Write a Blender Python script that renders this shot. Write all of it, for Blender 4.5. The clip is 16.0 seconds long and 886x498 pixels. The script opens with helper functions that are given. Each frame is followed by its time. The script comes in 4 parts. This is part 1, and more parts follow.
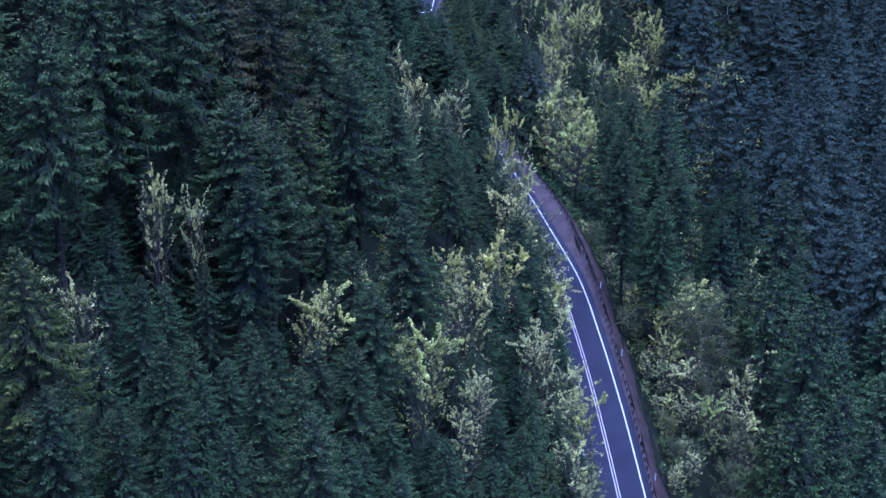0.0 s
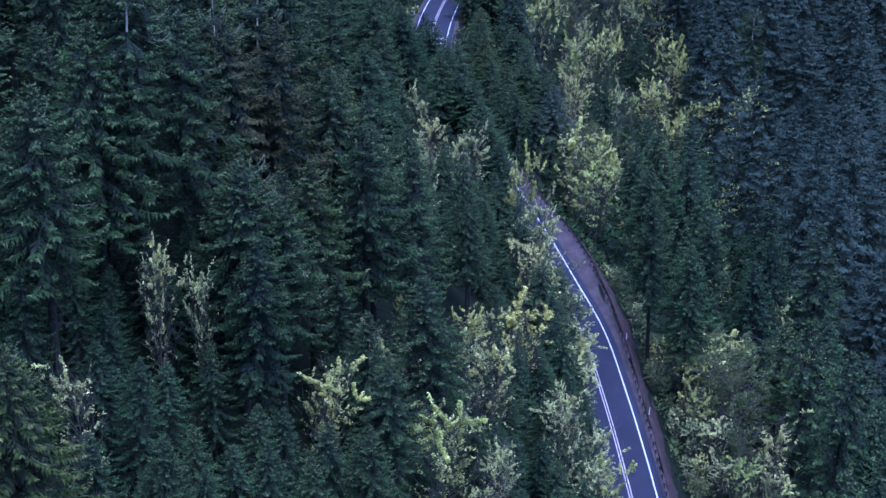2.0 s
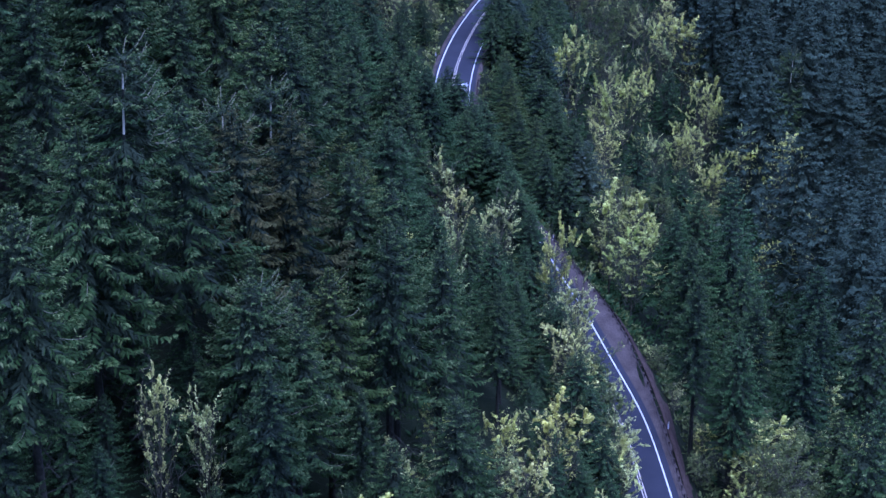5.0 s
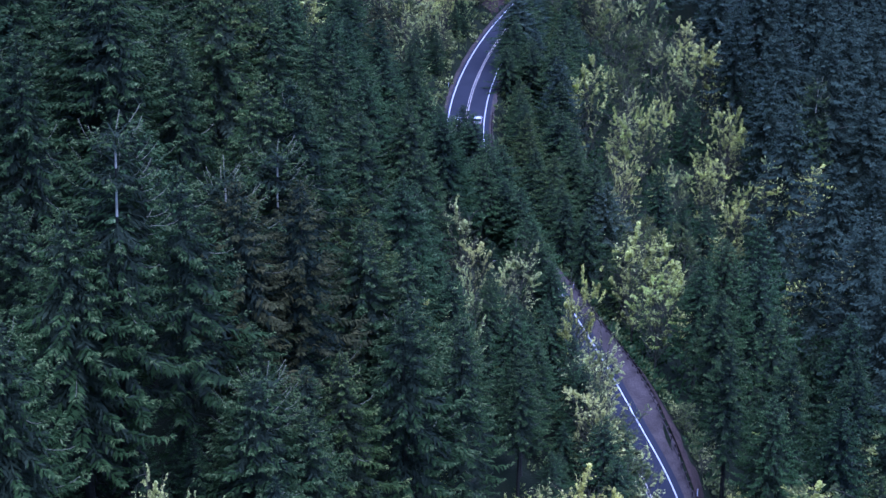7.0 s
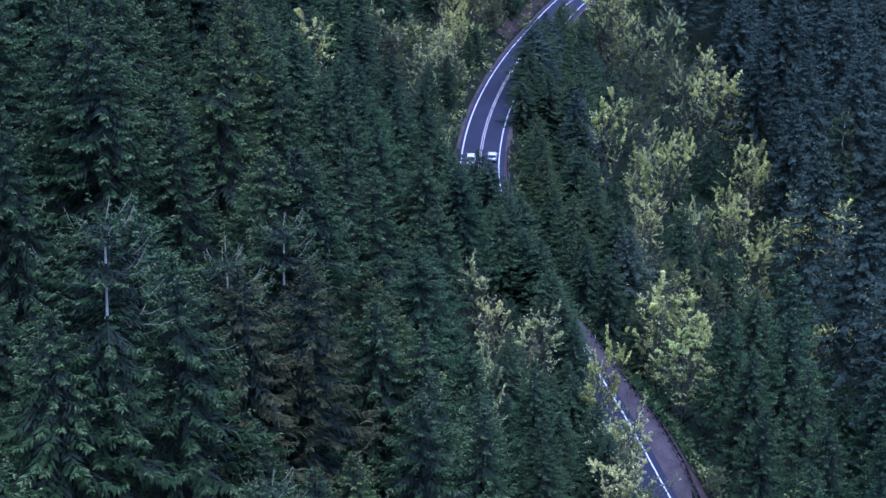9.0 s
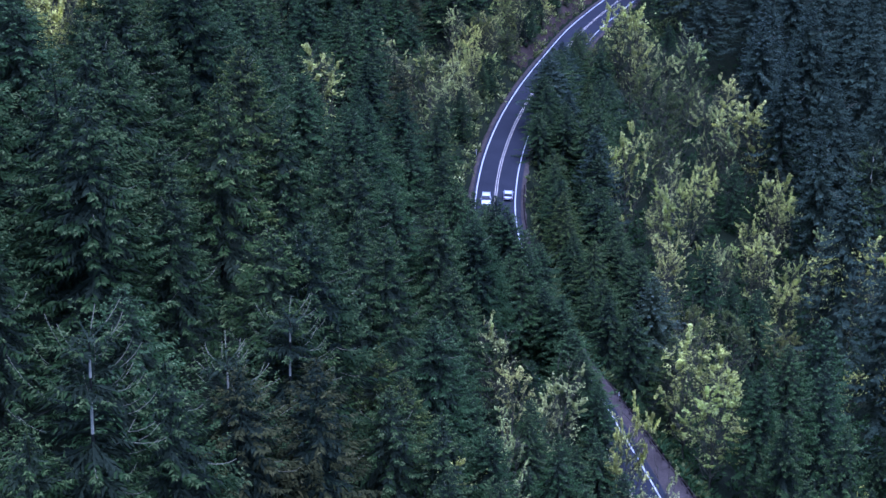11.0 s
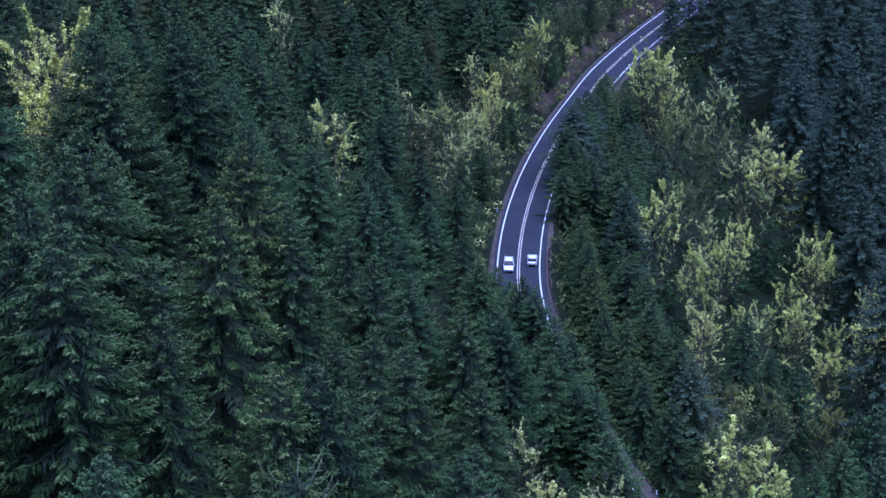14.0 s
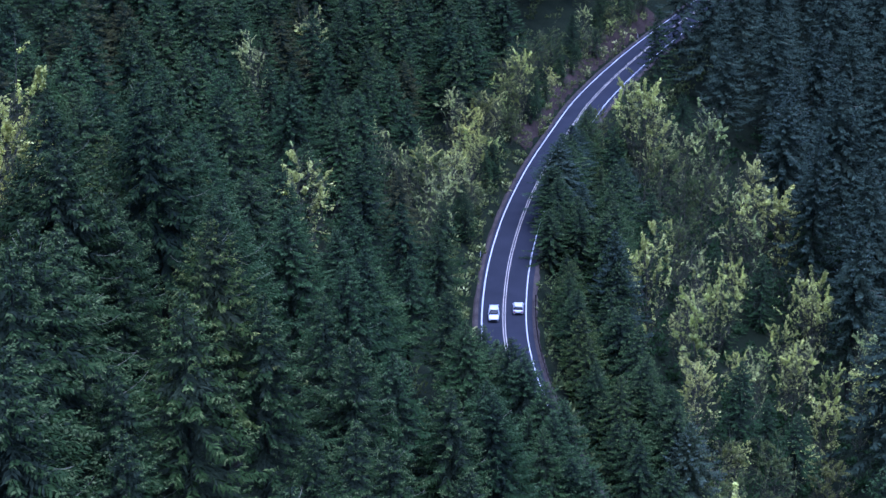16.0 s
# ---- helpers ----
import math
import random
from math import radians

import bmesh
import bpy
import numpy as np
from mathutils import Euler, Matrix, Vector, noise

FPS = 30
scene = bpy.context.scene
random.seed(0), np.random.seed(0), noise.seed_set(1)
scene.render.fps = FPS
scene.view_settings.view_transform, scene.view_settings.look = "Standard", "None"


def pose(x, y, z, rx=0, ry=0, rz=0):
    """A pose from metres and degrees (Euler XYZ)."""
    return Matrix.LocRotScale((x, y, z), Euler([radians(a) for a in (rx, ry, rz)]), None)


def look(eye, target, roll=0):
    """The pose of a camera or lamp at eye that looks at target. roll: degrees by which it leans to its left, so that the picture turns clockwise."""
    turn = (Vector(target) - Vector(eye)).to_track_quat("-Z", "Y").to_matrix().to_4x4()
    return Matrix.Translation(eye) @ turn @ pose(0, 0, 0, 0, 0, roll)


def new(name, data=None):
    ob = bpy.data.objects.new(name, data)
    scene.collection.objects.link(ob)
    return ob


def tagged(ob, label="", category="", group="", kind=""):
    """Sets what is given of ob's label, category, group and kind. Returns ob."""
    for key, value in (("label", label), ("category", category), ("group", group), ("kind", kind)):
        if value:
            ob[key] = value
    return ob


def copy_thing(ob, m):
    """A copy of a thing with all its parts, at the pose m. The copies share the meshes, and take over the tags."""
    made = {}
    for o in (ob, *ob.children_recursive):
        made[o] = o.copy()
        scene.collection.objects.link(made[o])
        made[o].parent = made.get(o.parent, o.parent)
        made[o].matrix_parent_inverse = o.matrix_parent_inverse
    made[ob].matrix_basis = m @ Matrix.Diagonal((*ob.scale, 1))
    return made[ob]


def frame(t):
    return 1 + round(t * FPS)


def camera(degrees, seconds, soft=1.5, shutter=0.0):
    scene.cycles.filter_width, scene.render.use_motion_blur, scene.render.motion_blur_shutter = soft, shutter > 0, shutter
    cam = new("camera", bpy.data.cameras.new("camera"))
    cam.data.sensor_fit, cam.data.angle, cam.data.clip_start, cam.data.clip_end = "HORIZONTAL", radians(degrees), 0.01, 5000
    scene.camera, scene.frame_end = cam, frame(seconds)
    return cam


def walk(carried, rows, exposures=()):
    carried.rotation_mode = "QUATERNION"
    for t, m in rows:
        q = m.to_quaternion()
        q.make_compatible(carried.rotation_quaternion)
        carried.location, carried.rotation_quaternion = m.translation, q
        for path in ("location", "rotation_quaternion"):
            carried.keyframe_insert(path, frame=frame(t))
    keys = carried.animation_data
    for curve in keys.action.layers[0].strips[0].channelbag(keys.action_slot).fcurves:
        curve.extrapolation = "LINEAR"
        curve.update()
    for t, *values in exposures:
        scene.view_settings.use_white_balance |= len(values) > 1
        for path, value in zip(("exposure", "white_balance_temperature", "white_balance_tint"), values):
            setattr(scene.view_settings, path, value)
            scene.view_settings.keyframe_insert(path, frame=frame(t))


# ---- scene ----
cam = camera(28.0, 16.0, soft=1.58)
PATH = [
    (0, (7.65, -412.17, 130.40), (10.725, -322.008, 87.253), 0.98),
    (0.5, (7.42, -408.05, 130.66), (10.344, -317.881, 87.525), 0.96),
    (1, (7.24, -404.05, 130.92), (10.007, -313.863, 87.800), 0.91),
    (1.5, (6.98, -399.93, 131.14), (9.616, -309.728, 88.050), 0.86),
    (2, (6.75, -395.80, 131.54), (9.249, -305.612, 88.419), 0.94),
    (2.5, (6.45, -391.74, 131.85), (8.838, -301.533, 88.761), 0.90),
    (3, (6.20, -387.65, 132.15), (8.460, -297.438, 89.069), 0.90),
    (3.5, (5.93, -383.44, 132.34), (8.065, -293.211, 89.280), 0.86),
    (4, (5.66, -379.45, 132.72), (7.646, -289.223, 89.661), 0.84),
    (6.5, (3.96, -358.29, 133.90), (5.493, -268.028, 90.878), 0.87),
    (7, (3.74, -354.39, 134.18), (5.151, -264.105, 91.206), 0.82),
    (7.5, (3.52, -350.47, 134.44), (4.819, -260.158, 91.530), 0.77),
    (8, (3.30, -346.53, 134.77), (4.458, -256.196, 91.888), 0.72),
    (8.5, (3.02, -342.33, 134.95), (4.081, -251.988, 92.081), 0.70),
    (9, (2.78, -338.42, 135.15), (3.718, -248.053, 92.349), 0.61),
    (11.5, (1.59, -318.06, 136.04), (1.938, -227.565, 93.484), 0.38),
    (12, (1.39, -314.20, 136.35), (1.622, -223.680, 93.848), 0.33),
    (12.5, (1.16, -310.23, 136.49), (1.253, -219.678, 94.066), 0.24),
    (13, (0.89, -306.13, 136.59), (0.888, -215.550, 94.220), 0.18),
    (13.5, (0.61, -302.15, 136.76), (0.520, -211.539, 94.458), 0.11),
    (14, (0.36, -298.05, 136.97), (0.155, -207.401, 94.741), 0.07),
    (14.5, (0.02, -293.79, 137.06), (-0.086, -203.108, 94.899), -0.00),
    (15, (-0.21, -289.74, 137.24), (0.019, -199.029, 95.158), -0.07),
    (15.5, (-0.43, -285.80, 137.66), (0.214, -195.081, 95.593), -0.08),
    (16, (-0.64, -281.79, 137.81), (0.508, -191.023, 95.857), -0.15),
]
walk(cam, [(t, look(eye, target, roll)) for t, eye, target, roll in PATH], [(0, 0.93, 4010, 48), (4, 0.89, 4060, 45), (9, 0.85, 4125, 43), (16, 0.77, 4170, 37)])

# ---------------------------------------------------------------- light
world = bpy.data.worlds.new("overcast_sky")
scene.world = world
world.use_nodes = True
wn = world.node_tree.nodes
sky = wn.new("ShaderNodeTexSky")
sky.sky_type = "NISHITA"
sky.sun_disc = False
SUN_EL, SUN_AZ = 80.0, 112.0
sky.sun_elevation = radians(SUN_EL)
sky.sun_rotation = radians(SUN_AZ)
sky.air_density, sky.dust_density, sky.ozone_density = 1.0, 2.5, 1.5
wn["Background"].inputs["Strength"].default_value = 0.062
world.node_tree.links.new(sky.outputs[0], wn["Background"].inputs["Color"])

sun_data = bpy.data.lights.new("sun", "SUN")
sun_data.energy, sun_data.angle, sun_data.color = 3.0, radians(80), (1.0, 0.96, 0.90)
sun_to = Vector((math.sin(radians(SUN_AZ)) * math.cos(radians(SUN_EL)),
                 math.cos(radians(SUN_AZ)) * math.cos(radians(SUN_EL)), math.sin(radians(SUN_EL))))
sun = new("sun", sun_data)
sun.matrix_world = look(sun_to * 400, (0, 0, 0))


# ---------------------------------------------------------------- materials
def node_mat(name, rough=0.8, spec=0.3):
    m = bpy.data.materials.new(name)
    m.use_nodes = True
    b = m.node_tree.nodes["Principled BSDF"]
    b.inputs["Roughness"].default_value = rough
    b.inputs["Specular IOR Level"].default_value = spec
    return m, m.node_tree, b


def ramp(nt, fac, stops):
    r = nt.nodes.new("ShaderNodeValToRGB")
    e = r.color_ramp.elements
    while len(e) < len(stops):
        e.new(0.5)
    for el, (p, c) in zip(e, stops):
        el.position, el.color = p, (*c, 1)
    nt.links.new(fac, r.inputs[0])
    return r.outputs[0]


def noise_tex(nt, scale, detail=5, space="Object"):
    tc = nt.nodes.new("ShaderNodeTexCoord")
    n = nt.nodes.new("ShaderNodeTexNoise")
    n.inputs["Scale"].default_value, n.inputs["Detail"].default_value = scale, detail
    nt.links.new(tc.outputs[space], n.inputs["Vector"])
    return n.outputs["Fac"]


def mix(nt, fac, a, b, kind="MIX"):
    m = nt.nodes.new("ShaderNodeMix")
    m.data_type, m.blend_type = "RGBA", kind
    for sock, v in ((m.inputs[0], fac), (m.inputs[6], a), (m.inputs[7], b)):
        if isinstance(v, bpy.types.NodeSocket):
            nt.links.new(v, sock)
        elif isinstance(v, (int, float)):
            sock.default_value = v
        else:
            sock.default_value = (*v, 1)
    return m.outputs[2]


def bump(nt, b, height, strength, distance):
    n = nt.nodes.new("ShaderNodeBump")
    n.inputs["Strength"].default_value, n.inputs["Distance"].default_value = strength, distance
    nt.links.new(height, n.inputs["Height"])
    nt.links.new(n.outputs[0], b.inputs["Normal"])


def foliage(name, dark, mid, pale, whole_a, whole_b, rough=0.75, spec=0.12, glow_through=0.10, share=(0.55, 0.86), dim=0.66, patch=(0.72, 1.2)):
    """Leaf material: each spray differs a little, each tree leans to one of two whole tints."""
    m, nt, b = node_mat(name, rough, spec)
    g = nt.nodes.new("ShaderNodeNewGeometry")
    own = ramp(nt, g.outputs["Random Per Island"], [(0.0, dark), (share[0], mid), (share[1], mid), (1.0, pale)])
    oi = nt.nodes.new("ShaderNodeObjectInfo")
    tint = ramp(nt, oi.outputs["Random"], [(0.0, tuple(c * dim for c in whole_a)), (0.3, (1, 1, 1)), (0.6, (dim + 0.1, dim + 0.13, dim + 0.13)), (0.85, (1.12, 1.12, 1.05)), (1.0, whole_b)])
    col = mix(nt, 1.0, own, tint, "MULTIPLY")
    blotch = ramp(nt, noise_tex(nt, 0.35, 3), [(0.3, (patch[0], patch[0] * 1.03, patch[0] * 1.08)), (0.7, (patch[1], patch[1] * 0.99, patch[1] * 0.92))])
    col = mix(nt, 1.0, col, blotch, "MULTIPLY")
    nt.links.new(col, b.inputs["Base Color"])
    tr = nt.nodes.new("ShaderNodeBsdfTranslucent")
    nt.links.new(col, tr.inputs["Color"])
    ms = nt.nodes.new("ShaderNodeMixShader")
    ms.inputs[0].default_value = glow_through
    nt.links.new(b.outputs[0], ms.inputs[1])
    nt.links.new(tr.outputs[0], ms.inputs[2])
    nt.links.new(ms.outputs[0], nt.nodes["Material Output"].inputs["Surface"])
    return m


FIR = foliage("fir_needles", (0.031, 0.055, 0.015), (0.039, 0.072, 0.017), (0.066, 0.102, 0.029),
              (0.85, 0.93, 1.0), (1.35, 1.12, 0.72))
HEMLOCK = foliage("hemlock_needles", (0.031, 0.060, 0.017), (0.039, 0.078, 0.021), (0.066, 0.110, 0.034),
                  (0.92, 0.97, 1.0), (1.15, 1.08, 0.82))
# Bluer, lighter needles: the haze of distance mixed into their colour.
HAZE_FIR = foliage("haze_tinted_fir_needles", (0.042, 0.062, 0.037), (0.056, 0.083, 0.048), (0.086, 0.118, 0.069),
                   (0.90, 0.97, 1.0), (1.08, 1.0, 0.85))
YELLOW = foliage("yellowing_leaves", (0.13, 0.17, 0.035), (0.52, 0.54, 0.11), (0.88, 0.88, 0.30),
                 (0.80, 0.95, 0.85), (1.06, 1.0, 0.9), rough=0.65, glow_through=0.30, share=(0.25, 0.5), dim=0.85, patch=(0.38, 1.55))
PALE = foliage("pale_turning_leaves", (0.11, 0.13, 0.04), (0.42, 0.45, 0.13), (0.83, 0.85, 0.32),
               (0.85, 1.0, 0.93), (1.06, 1.0, 0.88), rough=0.65, glow_through=0.25, share=(0.25, 0.5), dim=0.85, patch=(0.38, 1.55))
OLIVE = foliage("olive_leaves", (0.06, 0.085, 0.026), (0.16, 0.195, 0.055), (0.42, 0.45, 0.15),
                (0.85, 1.0, 0.95), (1.2, 1.0, 0.75), rough=0.65, glow_through=0.3, patch=(0.5, 1.35))
# Darker copy of the needles: the shade inside a crown put into colour.
SHADED_INNER = foliage("shaded_inner_needles", (0.027, 0.040, 0.020), (0.036, 0.051, 0.026), (0.050, 0.066, 0.036), (0.85, 0.95, 1.05), (1.15, 1.05, 0.85))
RUST = foliage("rusty_needles", (0.042, 0.048, 0.014), (0.074, 0.076, 0.021), (0.15, 0.135, 0.044),
               (0.9, 1.0, 1.0), (1.15, 0.98, 0.8))

# Paler copies for bough tips: fresh growth plus light painted on.
LIT_FRESH = {
    "fir_needles": foliage("lit_fresh_fir_tips", (0.056, 0.086, 0.024), (0.100, 0.136, 0.040), (0.185, 0.218, 0.080), (0.85, 0.95, 1.0), (1.3, 1.1, 0.75)),
    "hemlock_needles": foliage("lit_fresh_hemlock_tips", (0.054, 0.090, 0.030), (0.092, 0.142, 0.049), (0.17, 0.22, 0.092), (0.9, 0.97, 1.0), (1.15, 1.05, 0.85)),
    "haze_tinted_fir_needles": foliage("lit_fresh_haze_tips", (0.045, 0.066, 0.046), (0.080, 0.110, 0.078), (0.15, 0.185, 0.138), (0.9, 0.97, 1.05), (1.05, 1.0, 0.95)),
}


def bark_mat(name, a, b_col):
    m, nt, b = node_mat(name, 0.9, 0.2)
    n = noise_tex(nt, 3.0, 6)
    nt.links.new(ramp(nt, n, [(0.3, a), (0.75, b_col)]), b.inputs["Base Color"])
    bump(nt, b, noise_tex(nt, 14.0, 4), 0.6, 0.05)
    return m


BARK = bark_mat("fir_bark", (0.022, 0.023, 0.015), (0.055, 0.055, 0.037))
ALDER_BARK = bark_mat("alder_bark", (0.050, 0.050, 0.030), (0.15, 0.148, 0.095))
# Grey of lichen, with the light caught on bough ends painted in.
LICHEN_GLINT = bark_mat("lichen_glint_twigs", (0.10, 0.105, 0.06), (0.26, 0.255, 0.155))
SNAG_WOOD = bark_mat("bleached_snag_wood", (0.56, 0.52, 0.34), (0.87, 0.81, 0.55))


def asphalt_mat():
    m, nt, b = node_mat("asphalt", 0.85, 0.25)
    big = ramp(nt, noise_tex(nt, 0.22, 4), [(0.3, (0.018, 0.020, 0.026)), (0.7, (0.026, 0.028, 0.036))])
    fine = ramp(nt, noise_tex(nt, 9.0, 6), [(0.3, (0.82, 0.82, 0.82)), (0.7, (1.18, 1.18, 1.18))])
    nt.links.new(mix(nt, 1.0, big, fine, "MULTIPLY"), b.inputs["Base Color"])
    bump(nt, b, noise_tex(nt, 40.0, 3), 0.3, 0.01)
    return m


def soil_mat(name, stops, scale, fine=6.0):
    m, nt, b = node_mat(name, 0.95, 0.15)
    a = ramp(nt, noise_tex(nt, scale, 7), stops)
    f = ramp(nt, noise_tex(nt, fine, 6), [(0.25, (0.6, 0.6, 0.6)), (0.75, (1.35, 1.35, 1.35))])
    nt.links.new(mix(nt, 1.0, a, f, "MULTIPLY"), b.inputs["Base Color"])
    bump(nt, b, noise_tex(nt, fine * 0.6, 6), 0.8, 0.15)
    return m


def paint_mat(name, col):
    m, nt, b = node_mat(name, 0.6, 0.4)
    worn = ramp(nt, noise_tex(nt, 5.0, 8), [(0.25, tuple(c * 0.55 for c in col)), (0.5, col)])
    nt.links.new(worn, b.inputs["Base Color"])
    return m


def plain_mat(name, col, rough, metal=0.0, spec=0.5, coat=0.0):
    m, nt, b = node_mat(name, rough, spec)
    b.inputs["Metallic"].default_value = metal
    b.inputs["Coat Weight"].default_value = coat
    v = ramp(nt, noise_tex(nt, 4.0, 5), [(0.3, tuple(c * 0.88 for c in col)), (0.7, col)])
    nt.links.new(v, b.inputs["Base Color"])
    return m


ASPHALT = asphalt_mat()
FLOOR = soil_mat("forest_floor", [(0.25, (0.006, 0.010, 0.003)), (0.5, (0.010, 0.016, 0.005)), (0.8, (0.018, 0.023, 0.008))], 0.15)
GRAVEL = soil_mat("gravel_shoulder", [(0.3, (0.050, 0.041, 0.033)), (0.7, (0.088, 0.072, 0.060))], 0.4, 5.0)
BANK = soil_mat("red_brown_bank", [(0.3, (0.030, 0.022, 0.016)), (0.7, (0.062, 0.044, 0.033))], 0.3, 3.0)
WHITE_LINE = paint_mat("white_road_paint", (0.66, 0.66, 0.64))
YELLOW_LINE = paint_mat("yellow_road_paint", (0.60, 0.54, 0.42))
POST_WHITE = plain_mat("white_plastic", (0.8, 0.8, 0.8), 0.5)
STEEL = plain_mat("rust_brown_guardrail_steel", (0.085, 0.070, 0.062), 0.7, 0.3)
WOOD_POST = soil_mat("weathered_post_wood", [(0.3, (0.035, 0.028, 0.024)), (0.7, (0.08, 0.065, 0.055))], 1.0, 8.0)
CAR_WHITE = plain_mat("white_car_paint", (0.78, 0.79, 0.80), 0.25, 0.0, 0.5, 0.6)
GLASS_DARK = plain_mat("dark_car_glass", (0.010, 0.012, 0.014), 0.25, 0.0, 0.3)
RUBBER = plain_mat("tyre_rubber", (0.02, 0.02, 0.02), 0.85)
TRIM = plain_mat("black_plastic_trim", (0.03, 0.03, 0.032), 0.6)
RIM = plain_mat("alloy_rim", (0.5, 0.5, 0.52), 0.35, 0.9)
LAMP_CLEAR = plain_mat("headlight_lens", (0.7, 0.72, 0.75), 0.1, 0.2)
LAMP_RED = plain_mat("tail_light_lens", (0.35, 0.02, 0.02), 0.2)


# ---------------------------------------------------------------- plan of road and ground
ROAD_Y = [-420, -300, -240, -192, -168, -152, -135, -121, -108, -87, -60, -35, -12, 12, 40, 70, 100, 120, 142, 165, 190, 220, 270, 400]
ROAD_X = [36, 41.5, 42.6, 41.8, 40.5, 39.2, 37.0, 33.4, 30.3, 24.6, 18.6, 14.9, 13.4, 14.7, 18.6, 25.0, 33.2, 39.3, 47.6, 57.6, 69.6, 85, 112, 180]
ROAD_Z = [-24, -20, -18, -15.5, -12.5, -10.5, -7.8, -5.6, -4.3, -2.2, -2.3, -3.2, -4.1, -5.0, -6.1, -7.5, -9.2, -10.1, -11.2, -12.2, -13.2, -14, -15.5, -18]


def spline(ys, vs):
    """A smooth curve through a row of stations."""
    ys, vs = np.array(ys, float), np.array(vs, float)
    slope = np.gradient(vs, ys)

    def at(y):
        y = np.clip(np.asarray(y, float), ys[0], ys[-1])
        i = np.clip(np.searchsorted(ys, y) - 1, 0, len(ys) - 2)
        h = ys[i + 1] - ys[i]
        t = (y - ys[i]) / h
        return ((2 * t**3 - 3 * t**2 + 1) * vs[i] + (t**3 - 2 * t**2 + t) * h * slope[i]
                + (-2 * t**3 + 3 * t**2) * vs[i + 1] + (t**3 - t**2) * h * slope[i + 1])
    return at


road_x, road_z = spline(ROAD_Y, ROAD_X), spline(ROAD_Y, ROAD_Z)
edge_right = spline([-400, -165, -150, -135, -125, -115, -108, -102, -96, -87, -80, -60, 0, 400],
                    [5.6, 5.6, 5.9, 6.6, 7.7, 8.4, 8.3, 7.8, 7.2, 6.8, 6.2, 5.8, 5.6, 5.6])
EDGE_LEFT = 5.2
slope_left = spline([-500, -260, -200, -150, -100, -40, 20, 90, 200, 500], [0.74, 0.80, 0.96, 0.94, 0.78, 0.58, 0.36, 0.42, 0.5, 0.5])
slope_right = spline([-500, -205, -165, -130, -100, 0, 60, 120, 500], [0.55, 0.60, 0.76, 0.80, 0.76, 0.62, 0.50, 0.40, 0.35])


def ripple(x, y):
    return (np.sin(x * 0.11 + 1.3) * np.cos(y * 0.083 + 0.4) + 0.6 * np.sin(x * 0.23 - y * 0.19) + 0.4 * np.sin(x * 0.41 + y * 0.37 + 2.0))


def ground(x, y):
    """Height of the ground: the road's bench, the hill above it on the west, the valley below it on the east."""
    x, y = np.asarray(x, float), np.asarray(y, float)
    rx, rz = road_x(y), road_z(y)
    lean = np.sqrt(1 + ((road_x(y + 2) - road_x(y - 2)) / 4) ** 2)
    u = (x - rx) / lean
    west = np.maximum(-u - EDGE_LEFT - 0.8, 0)
    east = np.maximum(u - edge_right(y) - 0.8, 0)
    kl, kr = slope_left(y), slope_right(y)
    up = 95 * np.tanh(kl * west / 95) + 1.6 * np.tanh(west / 2.0)
    down = 70 * np.tanh(kr * east / 70) + 4.0 * np.tanh(east / 4.0) - 0.25 * np.maximum(east - 190, 0)
    rough = ripple(x, y) * 0.9 * np.clip((west + east) / 12, 0, 1)
    return rz - 0.34 + up - down + rough


# ---------------------------------------------------------------- mesh helpers
def mesh_from(name, verts, faces, mats, index=None, smooth=False):
    me = bpy.data.meshes.new(name)
    me.from_pydata(verts, [], faces)
    for m in mats:
        me.materials.append(m)
    if index is not None:
        me.polygons.foreach_set("material_index", np.asarray(index, dtype=np.int32))
    if smooth:
        me.polygons.foreach_set("use_smooth", np.ones(len(me.polygons), dtype=bool))
    me.update()
    return me


def part(name, me, parent, label=""):
    ob = new(name, me)
    ob.parent = parent
    return tagged(ob, label=label) if label else ob


def bm_mesh(name, bm, mat, smooth=False):
    bm.normal_update()
    me = bpy.data.meshes.new(name)
    bm.to_mesh(me)
    bm.free()
    me.materials.append(mat)
    if smooth:
        for p in me.polygons:
            p.use_smooth = True
    return me


def tube(verts, faces, pts, radii, sides):
    """Adds a tapered tube along pts to a list of verts and faces."""
    start = len(verts)
    for k, (p, r) in enumerate(zip(pts, radii)):
        a = pts[min(k + 1, len(pts) - 1)] - pts[max(k - 1, 0)]
        a = a / (np.linalg.norm(a) + 1e-9)
        ref = np.array([1.0, 0, 0]) if abs(a[2]) > 0.8 else np.array([0, 0, 1.0])
        s = np.cross(a, ref)
        s /= np.linalg.norm(s)
        q = np.cross(a, s)
        for i in range(sides):
            w = 2 * math.pi * i / sides
            verts.append(p + r * (math.cos(w) * s + math.sin(w) * q))
    for k in range(len(pts) - 1):
        for i in range(sides):
            j = (i + 1) % sides
            faces.append((start + k * sides + i, start + k * sides + j, start + (k + 1) * sides + j, start + (k + 1) * sides + i))


def kite(verts, faces, base, tip, side, wide, at=0.45):
    n = len(verts)
    mid = base + (tip - base) * at
    verts.extend((base, mid + side * wide, tip, mid - side * wide))
    faces.append((n, n + 1, n + 2, n + 3))


# ---------------------------------------------------------------- conifers of 34 m, scaled when planted
def unit_rows(a):
    return a / (np.linalg.norm(a, axis=1, keepdims=True) + 1e-9)


